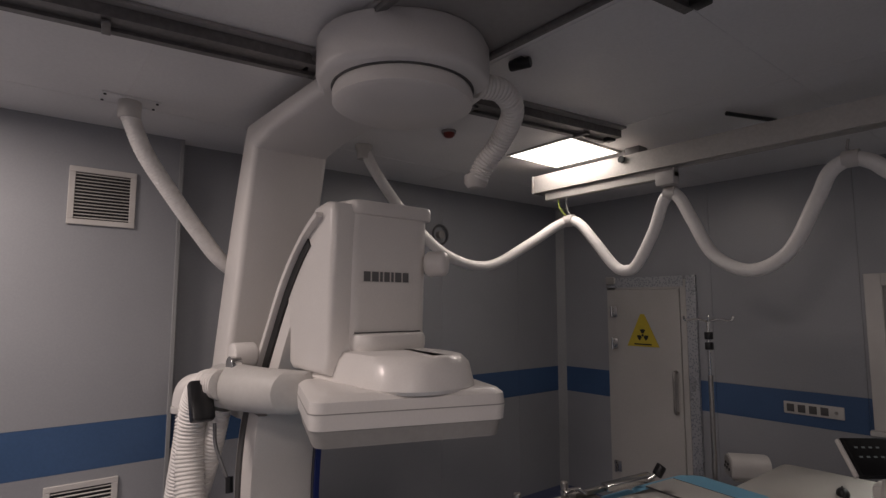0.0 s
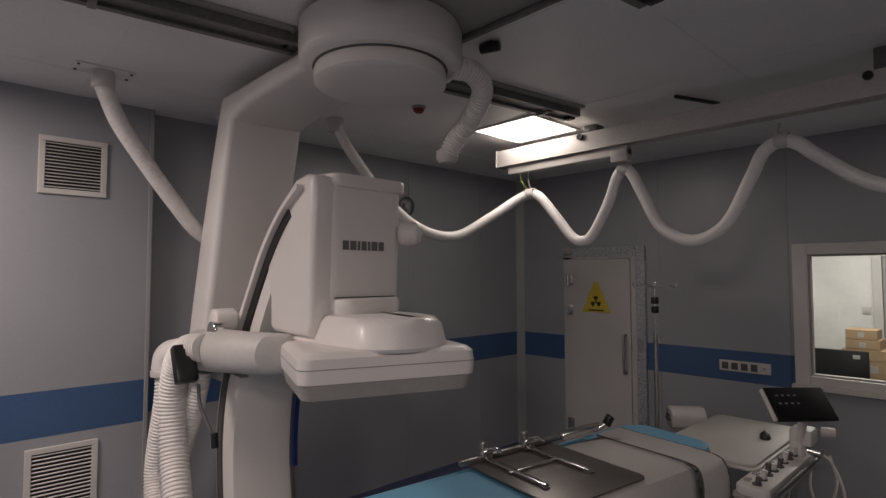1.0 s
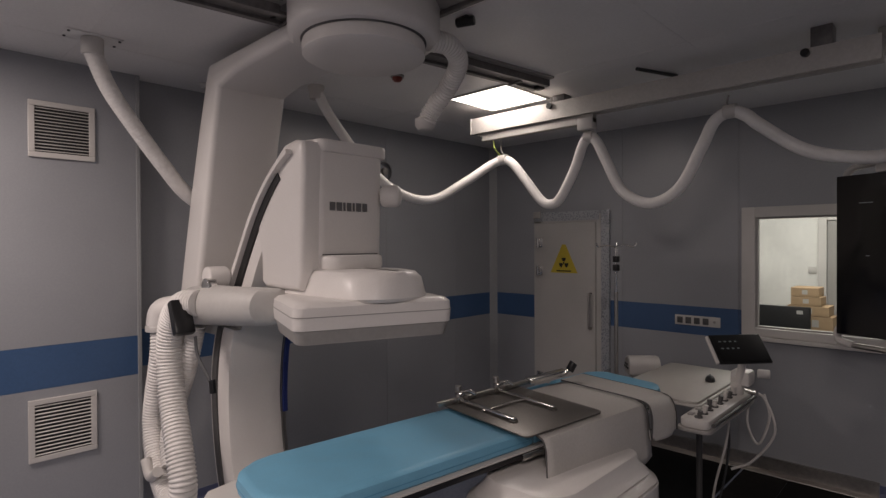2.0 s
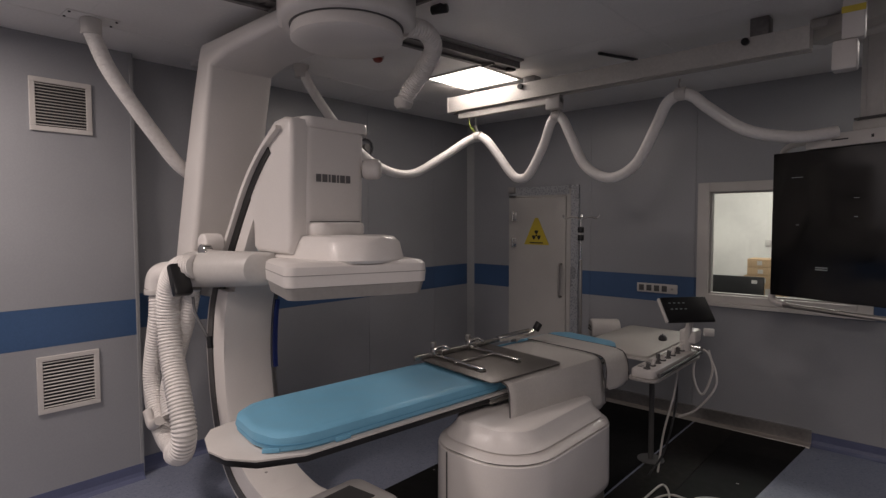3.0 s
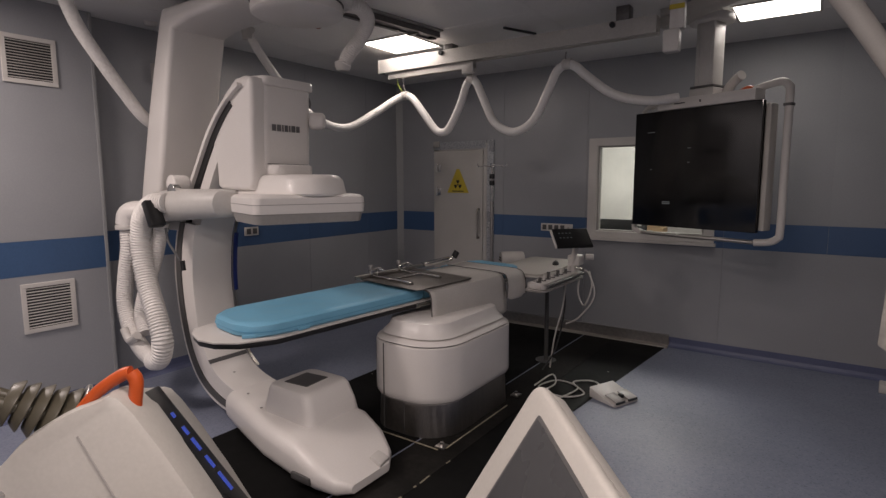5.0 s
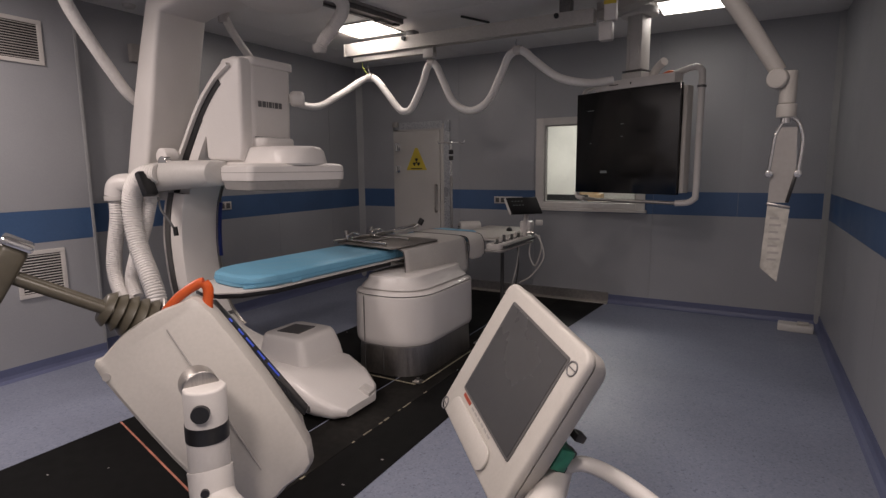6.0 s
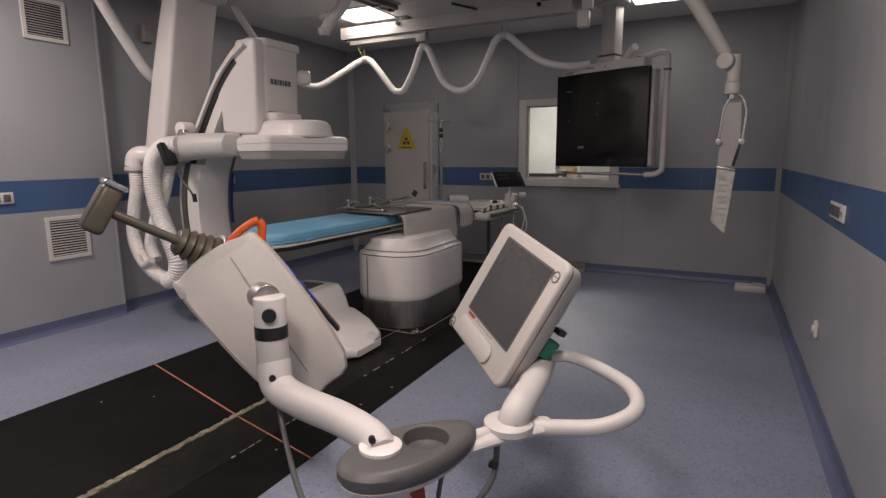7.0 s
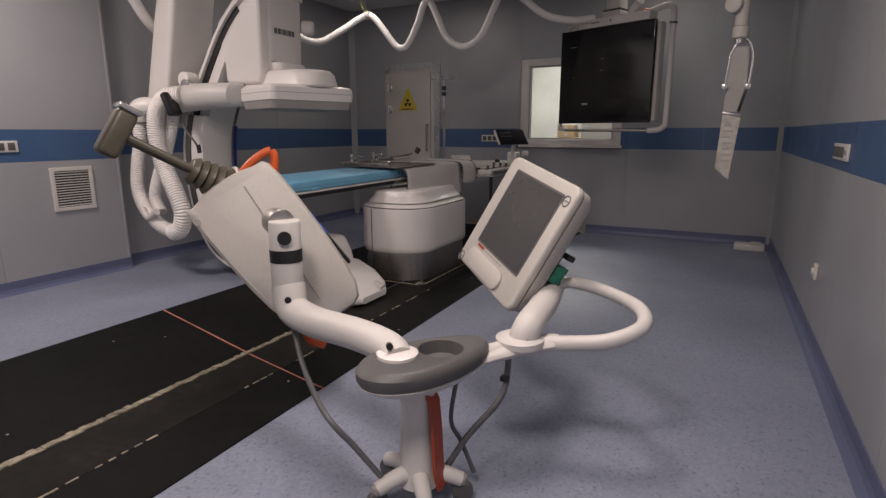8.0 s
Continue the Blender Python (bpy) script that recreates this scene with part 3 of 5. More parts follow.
t = thing("ceiling_sensor", "small pale round ceiling sensor", "sensor", (0.2, 0.85, H))
part("body", lathe([(0.055, 0.0), (0.055, -0.012), (0.04, -0.03), (0.02, -0.034)]), M_WHITE2, t)
t = thing("warning_lamp", "small red warning lamp on the ceiling", "lamp", (1.32, 1.66, H))
part("base", cyl((0, 0, -0.015), (0, 0, 0), 0.045, seg=20), M_GREYP, t)
part("lens", lathe([(0.035, -0.015), (0.034, -0.03), (0.022, -0.042), (0.006, -0.045)]), M_REDL, t, "red lens")


# ---- ceiling ----
def light_panel(x, y, sx, sy):
    t = thing("ceiling_light", "lit square ceiling panel, in view or added unseen", "ceiling light", (x, y, H), "ceiling lights")
    f = bmesh.new()
    w = 0.018
    for a in ((-sx / 2, -sy / 2, sx / 2, -sy / 2 + w), (-sx / 2, sy / 2 - w, sx / 2, sy / 2), (-sx / 2, -sy / 2 + w, -sx / 2 + w, sy / 2 - w), (sx / 2 - w, -sy / 2 + w, sx / 2, sy / 2 - w)):
        span(a[0], a[1], -0.012, a[2], a[3], -0.001, bm=f)
    part("frame", f, M_WHITE2, t, smooth=False)
    part("diffuser", span(-sx / 2 + w, -sy / 2 + w, -0.008, sx / 2 - w, sy / 2 - w, -0.003), M_LIGHT, t, smooth=False)


# Last three are unseen: two added as fill, one inferred from the bright shaft.
for x, y, sx, sy in ((1.45, 2.60, 0.58, 0.56), (4.50, 3.38, 0.58, 0.50), (4.4, -0.9, 0.6, 0.6), (4.4, -2.9, 0.6, 0.6), (0.95, -1.3, 0.6, 0.6)):
    light_panel(x, y, sx, sy)


def ceiling_rail(x, y0, y1, label, slope=0.13):
    """x: the rail's place at y = 0; it runs slightly askew to the walls."""
    t = thing("ceiling_rail", label, "rail", (x, 0, 0), "ceiling rails", rz=-math.degrees(math.atan(slope)))
    part("profile", prism([(-0.075, H - 0.001), (-0.075, H - 0.06), (-0.04, H - 0.06), (-0.04, H - 0.045), (0.04, H - 0.045), (0.04, H - 0.06), (0.075, H - 0.06), (0.075, H - 0.001)], y0, y1, "y"), M_DALU, t, smooth=False)
    part("side_flange", span(0.0755, y0, H - 0.015, 0.115, y1, H - 0.002), M_GREYP, t, smooth=False)
    for y in (y0 + 0.02, y1 - 0.02):
        part("end_stop", box((0, y, H - 0.055), (0.06, 0.05, 0.03), 0.006), M_BLACK, t)
    k = y0 + 0.5
    while k < y1:
        part("clamp", box((0, k, H - 0.068), (0.11, 0.03, 0.014), 0.003), M_DALU, t)
        k += 0.8
    return t


ceiling_rail(1.635, -3.9, 2.46, "dark steel ceiling rail that carries the gantry")
ceiling_rail(2.87, -3.9, 1.36, "dark steel ceiling rail that carries the gantry")
t = thing("gantry_carriage", "grey carriage block hanging from the ceiling rails", "carriage", (0, 0, 0))
part("plate", span(1.62, 0.52, H - 0.022, 3.08, 1.12, H - 0.002, 0.006), M_GREYP, t)
for y in (0.54, 1.10):
    part("side_bar", span(1.66, y - 0.014, H - 0.045, 3.04, y + 0.014, H - 0.0225, 0.004), M_DALU, t, "dark steel side bar")
for x in (1.72, 2.98):
    for y in (0.62, 1.02):
        part("bolt", cyl((x, y, H - 0.032), (x, y, H - 0.0225), 0.014, seg=10), M_STEEL, t)


def beam():
    t = thing("cross_beam", "pale aluminium ceiling beam with hose hangers", "beam", (0, 0, 0))
    y = 2.70
    prof = [(y - 0.055, 2.955), (y - 0.055, 2.83), (y - 0.035, 2.83), (y - 0.035, 2.85), (y + 0.035, 2.85), (y + 0.035, 2.83), (y + 0.055, 2.83), (y + 0.055, 2.955)]
    part("profile", prism(prof, 1.13, 3.80, "x"), M_ALU, t, smooth=False)
    # Added strip standing for the light reflected along the beam's lower edge.
    part("reflected_glow_strip", span(1.22, y - 0.03, 2.765, 2.22, y + 0.03, 2.829, 0.004), M_ALU, t, smooth=False)
    part("end_cap", span(1.118, y - 0.06, 2.825, 1.1295, y + 0.06, 2.96, 0.002), M_GREYP, t, smooth=False)
    part("runner", box((2.16, y, 2.765), (0.12, 0.075, 0.085), 0.008), M_WHITE2, t)
    for x in (1.96, 3.55):
        part("bracket", span(x - 0.05, y - 0.05, 2.956, x + 0.05, y + 0.05, H - 0.061 if x < 2 else H - 0.001, 0.005), M_DALU, t)
        part("clamp_screw", cyl((x - 0.07, y - 0.075, 2.93), (x - 0.07, y - 0.03, 2.93), 0.022, seg=12), M_BLACK, t)
    return t


beam()
t = thing("ceiling_bolt", "short black rod fixed under the ceiling", "fitting", (2.62, 2.70, 0))
part("rod", cyl((-0.04, -0.12, H - 0.03), (0.06, 0.28, H - 0.01), 0.012, seg=10), M_BLACK, t)
t = thing("ceiling_camera", "small black device clamped under the carriage", "device", (2.28, 1.26, H))
part("body", cyl((-0.04, -0.015, -0.026), (0.05, 0.02, -0.026), 0.024, seg=16, bevel=0.006), M_BLACK, t)
part("bracket", span(-0.03, -0.018, -0.008, 0.03, 0.018, -0.001, 0.003), M_DGREY, t)


def hanging_hose():
    t = thing("supply_hose", "white smooth supply hose hung in waves under a beam", "hose", (0, 0, 0))
    y = 2.75
    line = [(0.72, 1.42, 3.03), (0.76, 1.50, 2.86), (0.86, 1.70, 2.56), (0.96, 1.95, 2.33), (1.04, 2.25, 2.27), (1.16, 2.52, 2.42), (1.29, 2.70, 2.565), (1.38, y, 2.60), (1.47, y, 2.565), (1.60, y, 2.42), (1.74, y, 2.255), (1.83, y, 2.22), (1.91, y, 2.26),
            (2.03, y, 2.46), (2.10, y, 2.635), (2.155, y, 2.68), (2.21, y, 2.64), (2.28, y, 2.50), (2.40, y, 2.28), (2.59, y, 2.185), (2.78, y, 2.27), (2.92, y, 2.52), (2.99, y, 2.66), (3.08, y, 2.705), (3.16, y, 2.675), (3.24, y + 0.02, 2.60), (3.45, y + 0.08, 2.44), (3.70, y + 0.16, 2.38), (3.90, y + 0.26, 2.40)]
    part("hose", tube(line, 0.036, 18, 8), M_PIPE, t)
    part("ceiling_collar", lathe([(0.06, 0.034), (0.06, 0.015), (0.048, -0.01), (0.045, -0.06)], (0.715, 1.415, 3.03)), M_WHITE2, t)
    for x, z in ((1.38, 2.60), (2.155, 2.68), (3.08, 2.705)):
        c = part("clip", cyl((x - 0.035, y, z + 0.002), (x + 0.035, y, z + 0.002), 0.043, seg=18), M_WHITE2, t)
        part("hook", tube([(x, y, z + 0.04), (x - 0.01, y - 0.02, 0.5 * (z + 2.80)), (x, y - 0.03, 2.80)], 0.006, 8, 4), M_GREYP, c)
    part("earth_wire", tube([(1.36, y - 0.02, 2.64), (1.33, y - 0.05, 2.70), (1.31, y - 0.04, 2.77)], 0.005, 8, 5), mat("wire_green", (0.35, 0.42, 0.08), 0.5), t, "yellow-green earth wire")


hanging_hose()
t = thing("gantry_hose", "white corrugated hose from a ceiling plate to the column", "hose", (0, 0, 0))
part("ceiling_plate", span(0.58, -0.10, H - 0.008, 0.72, 0.17, H - 0.001, 0.002), M_CEIL, t)
for yy in (-0.085, 0.155):
    for xx in (0.60, 0.70):
        part("screw", cyl((xx, yy, H - 0.014), (xx, yy, H - 0.006), 0.007, seg=8), M_BLACK, t)
part("collar", cyl((0.65, 0.035, H - 0.10), (0.65, 0.035, H - 0.008), 0.055, seg=24, bevel=0.006), M_WHITE2, t)
part("hose", tube([(0.65, 0.035, H - 0.08), (0.631, 0.118, 2.802), (0.599, 0.259, 2.611), (0.560, 0.425, 2.410), (0.524, 0.585, 2.241), (0.47, 0.82, 2.12)], 0.046, 16, 8, 0.0015, 0.016), M_HOSE, t)


# ---- the ceiling-hung C-arm ----
def build_carm():
    t = thing("c_arm", "large white ceiling-hung X-ray C-arm over a table", "medical scanner", (0, 0, 0))
    # turning drum
    o = []
    for z, k in ((2.865, 0.93), (2.88, 0.985), (2.895, 1.0), (3.03, 1.0), (3.04, 0.985)):
        o.append([(2.06 + 0.335 * k * math.cos(a) * (1.06 if abs(math.cos(a)) > 0.7 else 1.0), 0.80 + 0.335 * k * math.sin(a) * (1.06 if abs(math.sin(a)) > 0.7 else 1.0), z) for a in [2 * math.pi * q / 40 for q in range(40)]])
    part("drum_housing", loft(o), M_WHITE, t)
    part("drum_disc", lathe([(0.02, -0.075), (0.265, -0.075), (0.285, -0.062), (0.287, -0.02), (0.28, 0.0)], (2.06, 0.80, 2.865), 48), M_WHITE, t)
    part("drum_gap", lathe([(0.291, -0.002), (0.292, 0.0), (0.292, 0.004)], (2.06, 0.80, 2.862), 48), M_DGREY, t)
    # column and arm in one swept L
    front = [(0.36, 1.50), (0.62, 1.50), (0.70, 1.75), (0.80, 2.12), (0.90, 2.55), (0.98, 2.84), (1.18, 2.88), (1.62, 2.90), (1.80, 2.90), (1.80, 2.995), (0.86, 2.995), (0.82, 2.92), (0.70, 2.60), (0.58, 2.25), (0.46, 1.85)]
    y0, y1 = 0.575, 1.02
    part("column", prism(front, y0, y1, "y", 0.035, 3), M_WHITE, t)
    # foot of the column, holding the carrier
    part("column_foot", prism(rounded(0.40, 0.60, 0.92, 1.0, 0.12), 1.38, 1.56, "z", 0.02), M_SLEEVE, t)
    # carrier that embraces the arc
    ol = []
    for x, yc, zc, w, h in ((0.50, 0.66, 1.50, 0.05, 0.06), (0.60, 0.58, 1.535, 0.09, 0.10), (0.78, 0.52, 1.565, 0.10, 0.115), (1.05, 0.52, 1.585, 0.10, 0.115), (1.30, 0.55, 1.595, 0.10, 0.105), (1.46, 0.62, 1.60, 0.10, 0.10), (1.50, 0.70, 1.60, 0.08, 0.09)):
        ol.append([(x, yc + w * math.cos(a), zc + h * math.sin(a)) for a in [2 * math.pi * q / 20 for q in range(20)]])
    part("arc_carrier", loft(ol), M_SLEEVE, t)
    part("carrier_joint", cyl((0.985, 0.50, 1.735), (0.985, 0.62, 1.735), 0.065, seg=24, bevel=0.012), M_WHITE, t)
    part("joint_ring", cyl((1.03, 0.475, 1.685), (1.03, 0.53, 1.685), 0.052, seg=24, bevel=0.006), M_CHROME, t)
    # the arc
    outer = [(1.74, 2.455), (1.50, 2.32), (1.29, 2.13), (1.10, 1.87), (0.92, 1.60), (0.80, 1.35), (0.745, 1.10), (0.755, 0.85), (0.80, 0.60), (0.88, 0.37), (1.02, 0.19), (1.25, 0.075), (1.55, 0.04), (1.95, 0.035)]
    inner = [(1.78, 2.31), (1.58, 2.19), (1.42, 2.01), (1.26, 1.78), (1.14, 1.55), (1.05, 1.35), (1.01, 1.10), (1.01, 0.88), (1.05, 0.62), (1.13, 0.44), (1.25, 0.32), (1.43, 0.25), (1.65, 0.22), (1.98, 0.22)]
    po = smooth_path([(x, 0, z) for x, z in outer], 5)
    pi = smooth_path([(x, 0, z) for x, z in inner], 5)

    def sheet(f0, f1, ya, yb, i0=0, i1=None):
        """A strip of the arc between two fractions of its depth."""
        rings = []
        for a, b in list(zip(po, pi))[i0:i1]:
            p, q = a.lerp(b, f0), a.lerp(b, f1)
            c = 0.02
            rings.append([(p.x, ya + c, p.z), (p.x * 0.96 + q.x * 0.04, ya, p.z * 0.96 + q.z * 0.04), (q.x * 0.96 + p.x * 0.04, ya, q.z * 0.96 + p.z * 0.04), (q.x, ya + c, q.z), (q.x, yb - c, q.z), (q.x * 0.96 + p.x * 0.04, yb, q.z * 0.96 + p.z * 0.04), (p.x * 0.96 + q.x * 0.04, yb, p.z * 0.96 + q.z * 0.04), (p.x, yb - c, p.z)])
        return loft(rings)
    part("arc_outer_rim", sheet(0.0, 0.16, 0.625, 0.95, 2), M_WHITE, t)
    part("arc_track", sheet(0.165, 0.46, 0.652, 0.925, 5, 24), M_BLACK, t, "black guide track")
    part("arc_inner", sheet(0.465, 1.0, 0.662, 0.95, 6, 24), M_WHITE, t)
    part("arc_track", sheet(0.165, 0.40, 0.612, 0.925, 23), M_DGREY, t, "dark guide track")
    part("arc_inner", sheet(0.405, 1.0, 0.62, 0.95, 23), M_WHITE, t)
    part("arc_edge", sheet(0.985, 1.035, 0.955, 0.972, 18, 52), M_STEEL, t, "bare metal edge")
    lab = part("side_label", sheet(0.88, 1.10, 0.956, 0.985, 25, 36), M_LABEL, t, "dark blue label strip")
    bars = bmesh.new()
    for k, (z0, z1) in enumerate(((1.22, 1.30), (1.10, 1.20), (1.02, 1.07))):
        span(1.024, 0.963, z0, 1.0265, 0.970, z1, bm=bars)
    part("lettering_bars", bars, M_INKW, lab, smooth=False)
    part("cover_joint", sheet(1.0, 1.004, 0.615, 0.945, 46, 48), M_DGREY, t)
    # detector head
    head = [(1.36, 1.69), (1.32, 1.72), (1.315, 1.86), (1.28, 2.00), (1.22, 2.07), (1.27, 2.20), (1.45, 2.36), (1.56, 2.44), (1.66, 2.455), (1.735, 2.44), (1.745, 2.40), (1.725, 1.76), (1.70, 1.69)]
    part("head_flank", prism(head, 0.66, 0.80, "y", 0.03, 3), M_WHITE, t)
    hb = []
    for z, g in ((1.70, 0.0), (1.72, 0.006), (2.39, 0.016), (2.44, 0.012), (2.462, -0.01)):
        hb.append([(x, y, z) for x, y in rounded(1.44, 0.735 - g, 1.735 + g, 1.175 + g, (0.05, 0.075, 0.075, 0.05), 6)])
    hd = part("detector_head", loft(hb), M_WHITE, t)
    part("head_lip", prism(rounded(1.46, 0.745, 1.765, 1.205, 0.06), 2.395, 2.462, "z", 0.015), M_WHITE, t)
    part("head_seam", prism(rounded(1.70, 0.775, 1.7525, 1.135, 0.02), 1.868, 1.874, "z"), M_DGREY, t)
    part("inset_disc", cyl((1.60, 0.715, 2.37), (1.60, 0.735, 2.37), 0.06, seg=28, bevel=0.006), M_WHITE, t)
    lg = bmesh.new()
    x = 0.0
    for w, gaps in ((0.026, 1), (0.026, 1), (0.010, 1), (0.022, 1), (0.010, 1), (0.026, 1), (0.024, 1)):
        span(1.7515, 0.812 + x, 2.098, 1.7535, 0.812 + x + w * 1.3, 2.142, bm=lg)
        x += w * 1.3 + 0.009
    part("maker_mark", lg, M_INK, hd, "dark grey plain mark", smooth=False)
    part("head_knob", cyl((1.74, 1.16, 2.19), (1.83, 1.23, 2.19), 0.062, seg=28, bevel=0.03), M_WHITE, t)
    # neck and detector
    part("neck_step", prism(rounded(1.50, 0.76, 1.83, 1.14, 0.09), 1.79, 1.868, "z", 0.02), M_WHITE, t)
    nb = []
    for z, g in ((1.655, 0.0), (1.67, 0.008), (1.76, -0.008), (1.79, -0.03), (1.797, -0.06)):
        nb.append([(x, y, z) for x, y in rounded(1.42 - g, 0.70 - g, 2.20 + g, 1.16 + g, (0.12, 0.2, 0.2, 0.12), 8)])
    part("neck", loft(nb), M_WHITE, t)
    c, s = math.cos(radians(-20)), math.sin(radians(-20))

    def det(z, g, hx=0.285, hy=0.385, r=0.055):
        return [(1.885 + c * a - s * b, 0.90 + s * a + c * b, z) for a, b in rounded(-hx + g, -hy + g, hx - g, hy - g, r, 6)]
    part("detector", loft([det(1.545, 0.0), det(1.60, -0.004), det(1.645, 0.0), det(1.662, 0.018), det(1.668, 0.05)]), M_WHITE, t)
    part("detector_seam", loft([det(1.602, -0.0055), det(1.606, -0.0055)]), M_GREYP, t)
    part("detector_bumper", loft([det(1.475, 0.05), det(1.48, 0.02), det(1.543, 0.006)]), M_GREYP, t, "grey lower rim")
    # tube housing at the foot
    tb = []
    for x, yl, yh, z0, z1 in ((1.45, 0.55, 0.98, 0.03, 0.24), (1.75, 0.46, 0.98, 0.015, 0.25), (2.10, 0.36, 0.98, 0.01, 0.25), (2.45, 0.30, 0.96, 0.01, 0.235), (2.64, 0.28, 0.90, 0.012, 0.18), (2.79, 0.31, 0.80, 0.02, 0.12), (2.86, 0.38, 0.70, 0.03, 0.08)):
        tb.append([(x, y, z) for y, z in rounded(yl, z0, yh, z1, min(0.08, (z1 - z0) * 0.42), 5)])
    part("tube_shroud", loft(tb), M_WHITE, t)
    bx = []
    for z, g in ((0.20, 0.0), (0.30, 0.02), (0.40, 0.055), (0.425, 0.075), (0.432, 0.10)):
        bx.append([(x, y, z) for x, y in rounded(1.92 + g * 0.5, 0.50 + g * 0.4, 2.40 - g, 0.96 - g * 0.6, 0.06, 5)])
    part("tube_cover", loft(bx), M_WHITE, t)
    part("collimator_window", prism([(2.035, 0.61), (2.23, 0.63), (2.21, 0.83), (2.025, 0.81)], 0.4325, 0.4375, "z"), M_DGREY, t, "dark window", smooth=False)
    part("shroud_notch", box((2.81, 0.66, 0.10), (0.09, 0.10, 0.05), 0.012, rot=(0, 20, 10)), M_WHITE2, t)
    part("shroud_opening", box((2.56, 0.279, 0.08), (0.16, 0.02, 0.045), 0.009), M_DGREY, t)
    for p in ((1.35, 0.70, 0.335), (1.62, 0.62, 0.254), (1.90, 0.52, 0.252)):
        part("cover_screw", cyl(p, (p[0], p[1], p[2] + 0.004), 0.009, seg=10), M_GREYP, t)
    # ribbed stub hose at the drum
    part("drum_hose", tube([(2.24, 1.05, 2.90), (2.26, 1.17, 2.90), (2.22, 1.28, 2.85), (2.10, 1.33, 2.76), (1.98, 1.33, 2.66), (1.94, 1.32, 2.59)], 0.052, 18, 8, 0.006, 0.018), M_HOSE, t)
    part("hose_end", lathe([(0.01, -0.035), (0.04, -0.03), (0.056, -0.01), (0.057, 0.03)], (1.935, 1.32, 2.585)), M_WHITE2, t)
    # cable bundle at the column
    part("elbow_pipe", tube([(0.56, 0.56, 1.50), (0.50, 0.50, 1.52), (0.44, 0.46, 1.50), (0.42, 0.45, 1.42)], 0.085, 20, 6), M_WHITE, t)
    part("elbow_ring", cyl((0.42, 0.45, 1.38), (0.42, 0.45, 1.42), 0.088, seg=24, bevel=0.006), M_WHITE2, t)
    part("hose", tube([(0.42, 0.45, 1.40), (0.43, 0.44, 1.22), (0.37, 0.43, 0.98), (0.35, 0.42, 0.78), (0.46, 0.40, 0.60), (0.66, 0.38, 0.47), (0.84, 0.38, 0.42)], 0.062, 18, 8, 0.006, 0.02), M_HOSE, t)
    part("hose", tube([(1.02, 0.45, 1.60), (0.88, 0.41, 1.585), (0.75, 0.40, 1.47), (0.71, 0.40, 1.25), (0.78, 0.39, 1.00), (0.92, 0.37, 0.78), (1.00, 0.36, 0.60), (0.95, 0.36, 0.46), (0.84, 0.37, 0.42)], 0.075, 18, 8, 0.007, 0.022), M_HOSE, t)
    part("hose", tube([(0.80, 0.52, 1.45), (0.72, 0.50, 1.20), (0.60, 0.48, 0.95), (0.52, 0.46, 0.72), (0.62, 0.43, 0.58)], 0.055, 16, 8, 0.005, 0.02), M_HOSE, t)
    part("hose_strap", tube([(0.50, 0.33, 0.62), (0.58, 0.33, 0.54), (0.70, 0.33, 0.60)], 0.03, 12, 6), M_WHITE2, t)
    part("cable_strap", box((0.985, 0.365, 1.525), (0.06, 0.11, 0.20), 0.014, rot=(0, -26, 0)), M_BLACK, t, "black hook-and-loop strap")
    part("signal_cable", tube([(1.03, 0.42, 1.42), (1.06, 0.42, 1.32), (1.13, 0.44, 1.22), (1.16, 0.46, 1.15)], 0.009, 8, 6), M_CABLEG, t)
    part("cable_plug", cyl((1.16, 0.46, 1.12), (1.15, 0.46, 1.19), 0.018, seg=12), M_BLACK, t)
    return t


build_carm()


# ---- patient table ----
TM = pose(1.957, 0.221, 0.075, 1.7, 0, -9.7) @ Matrix.Diagonal((0.882, 0.882, 1, 1))


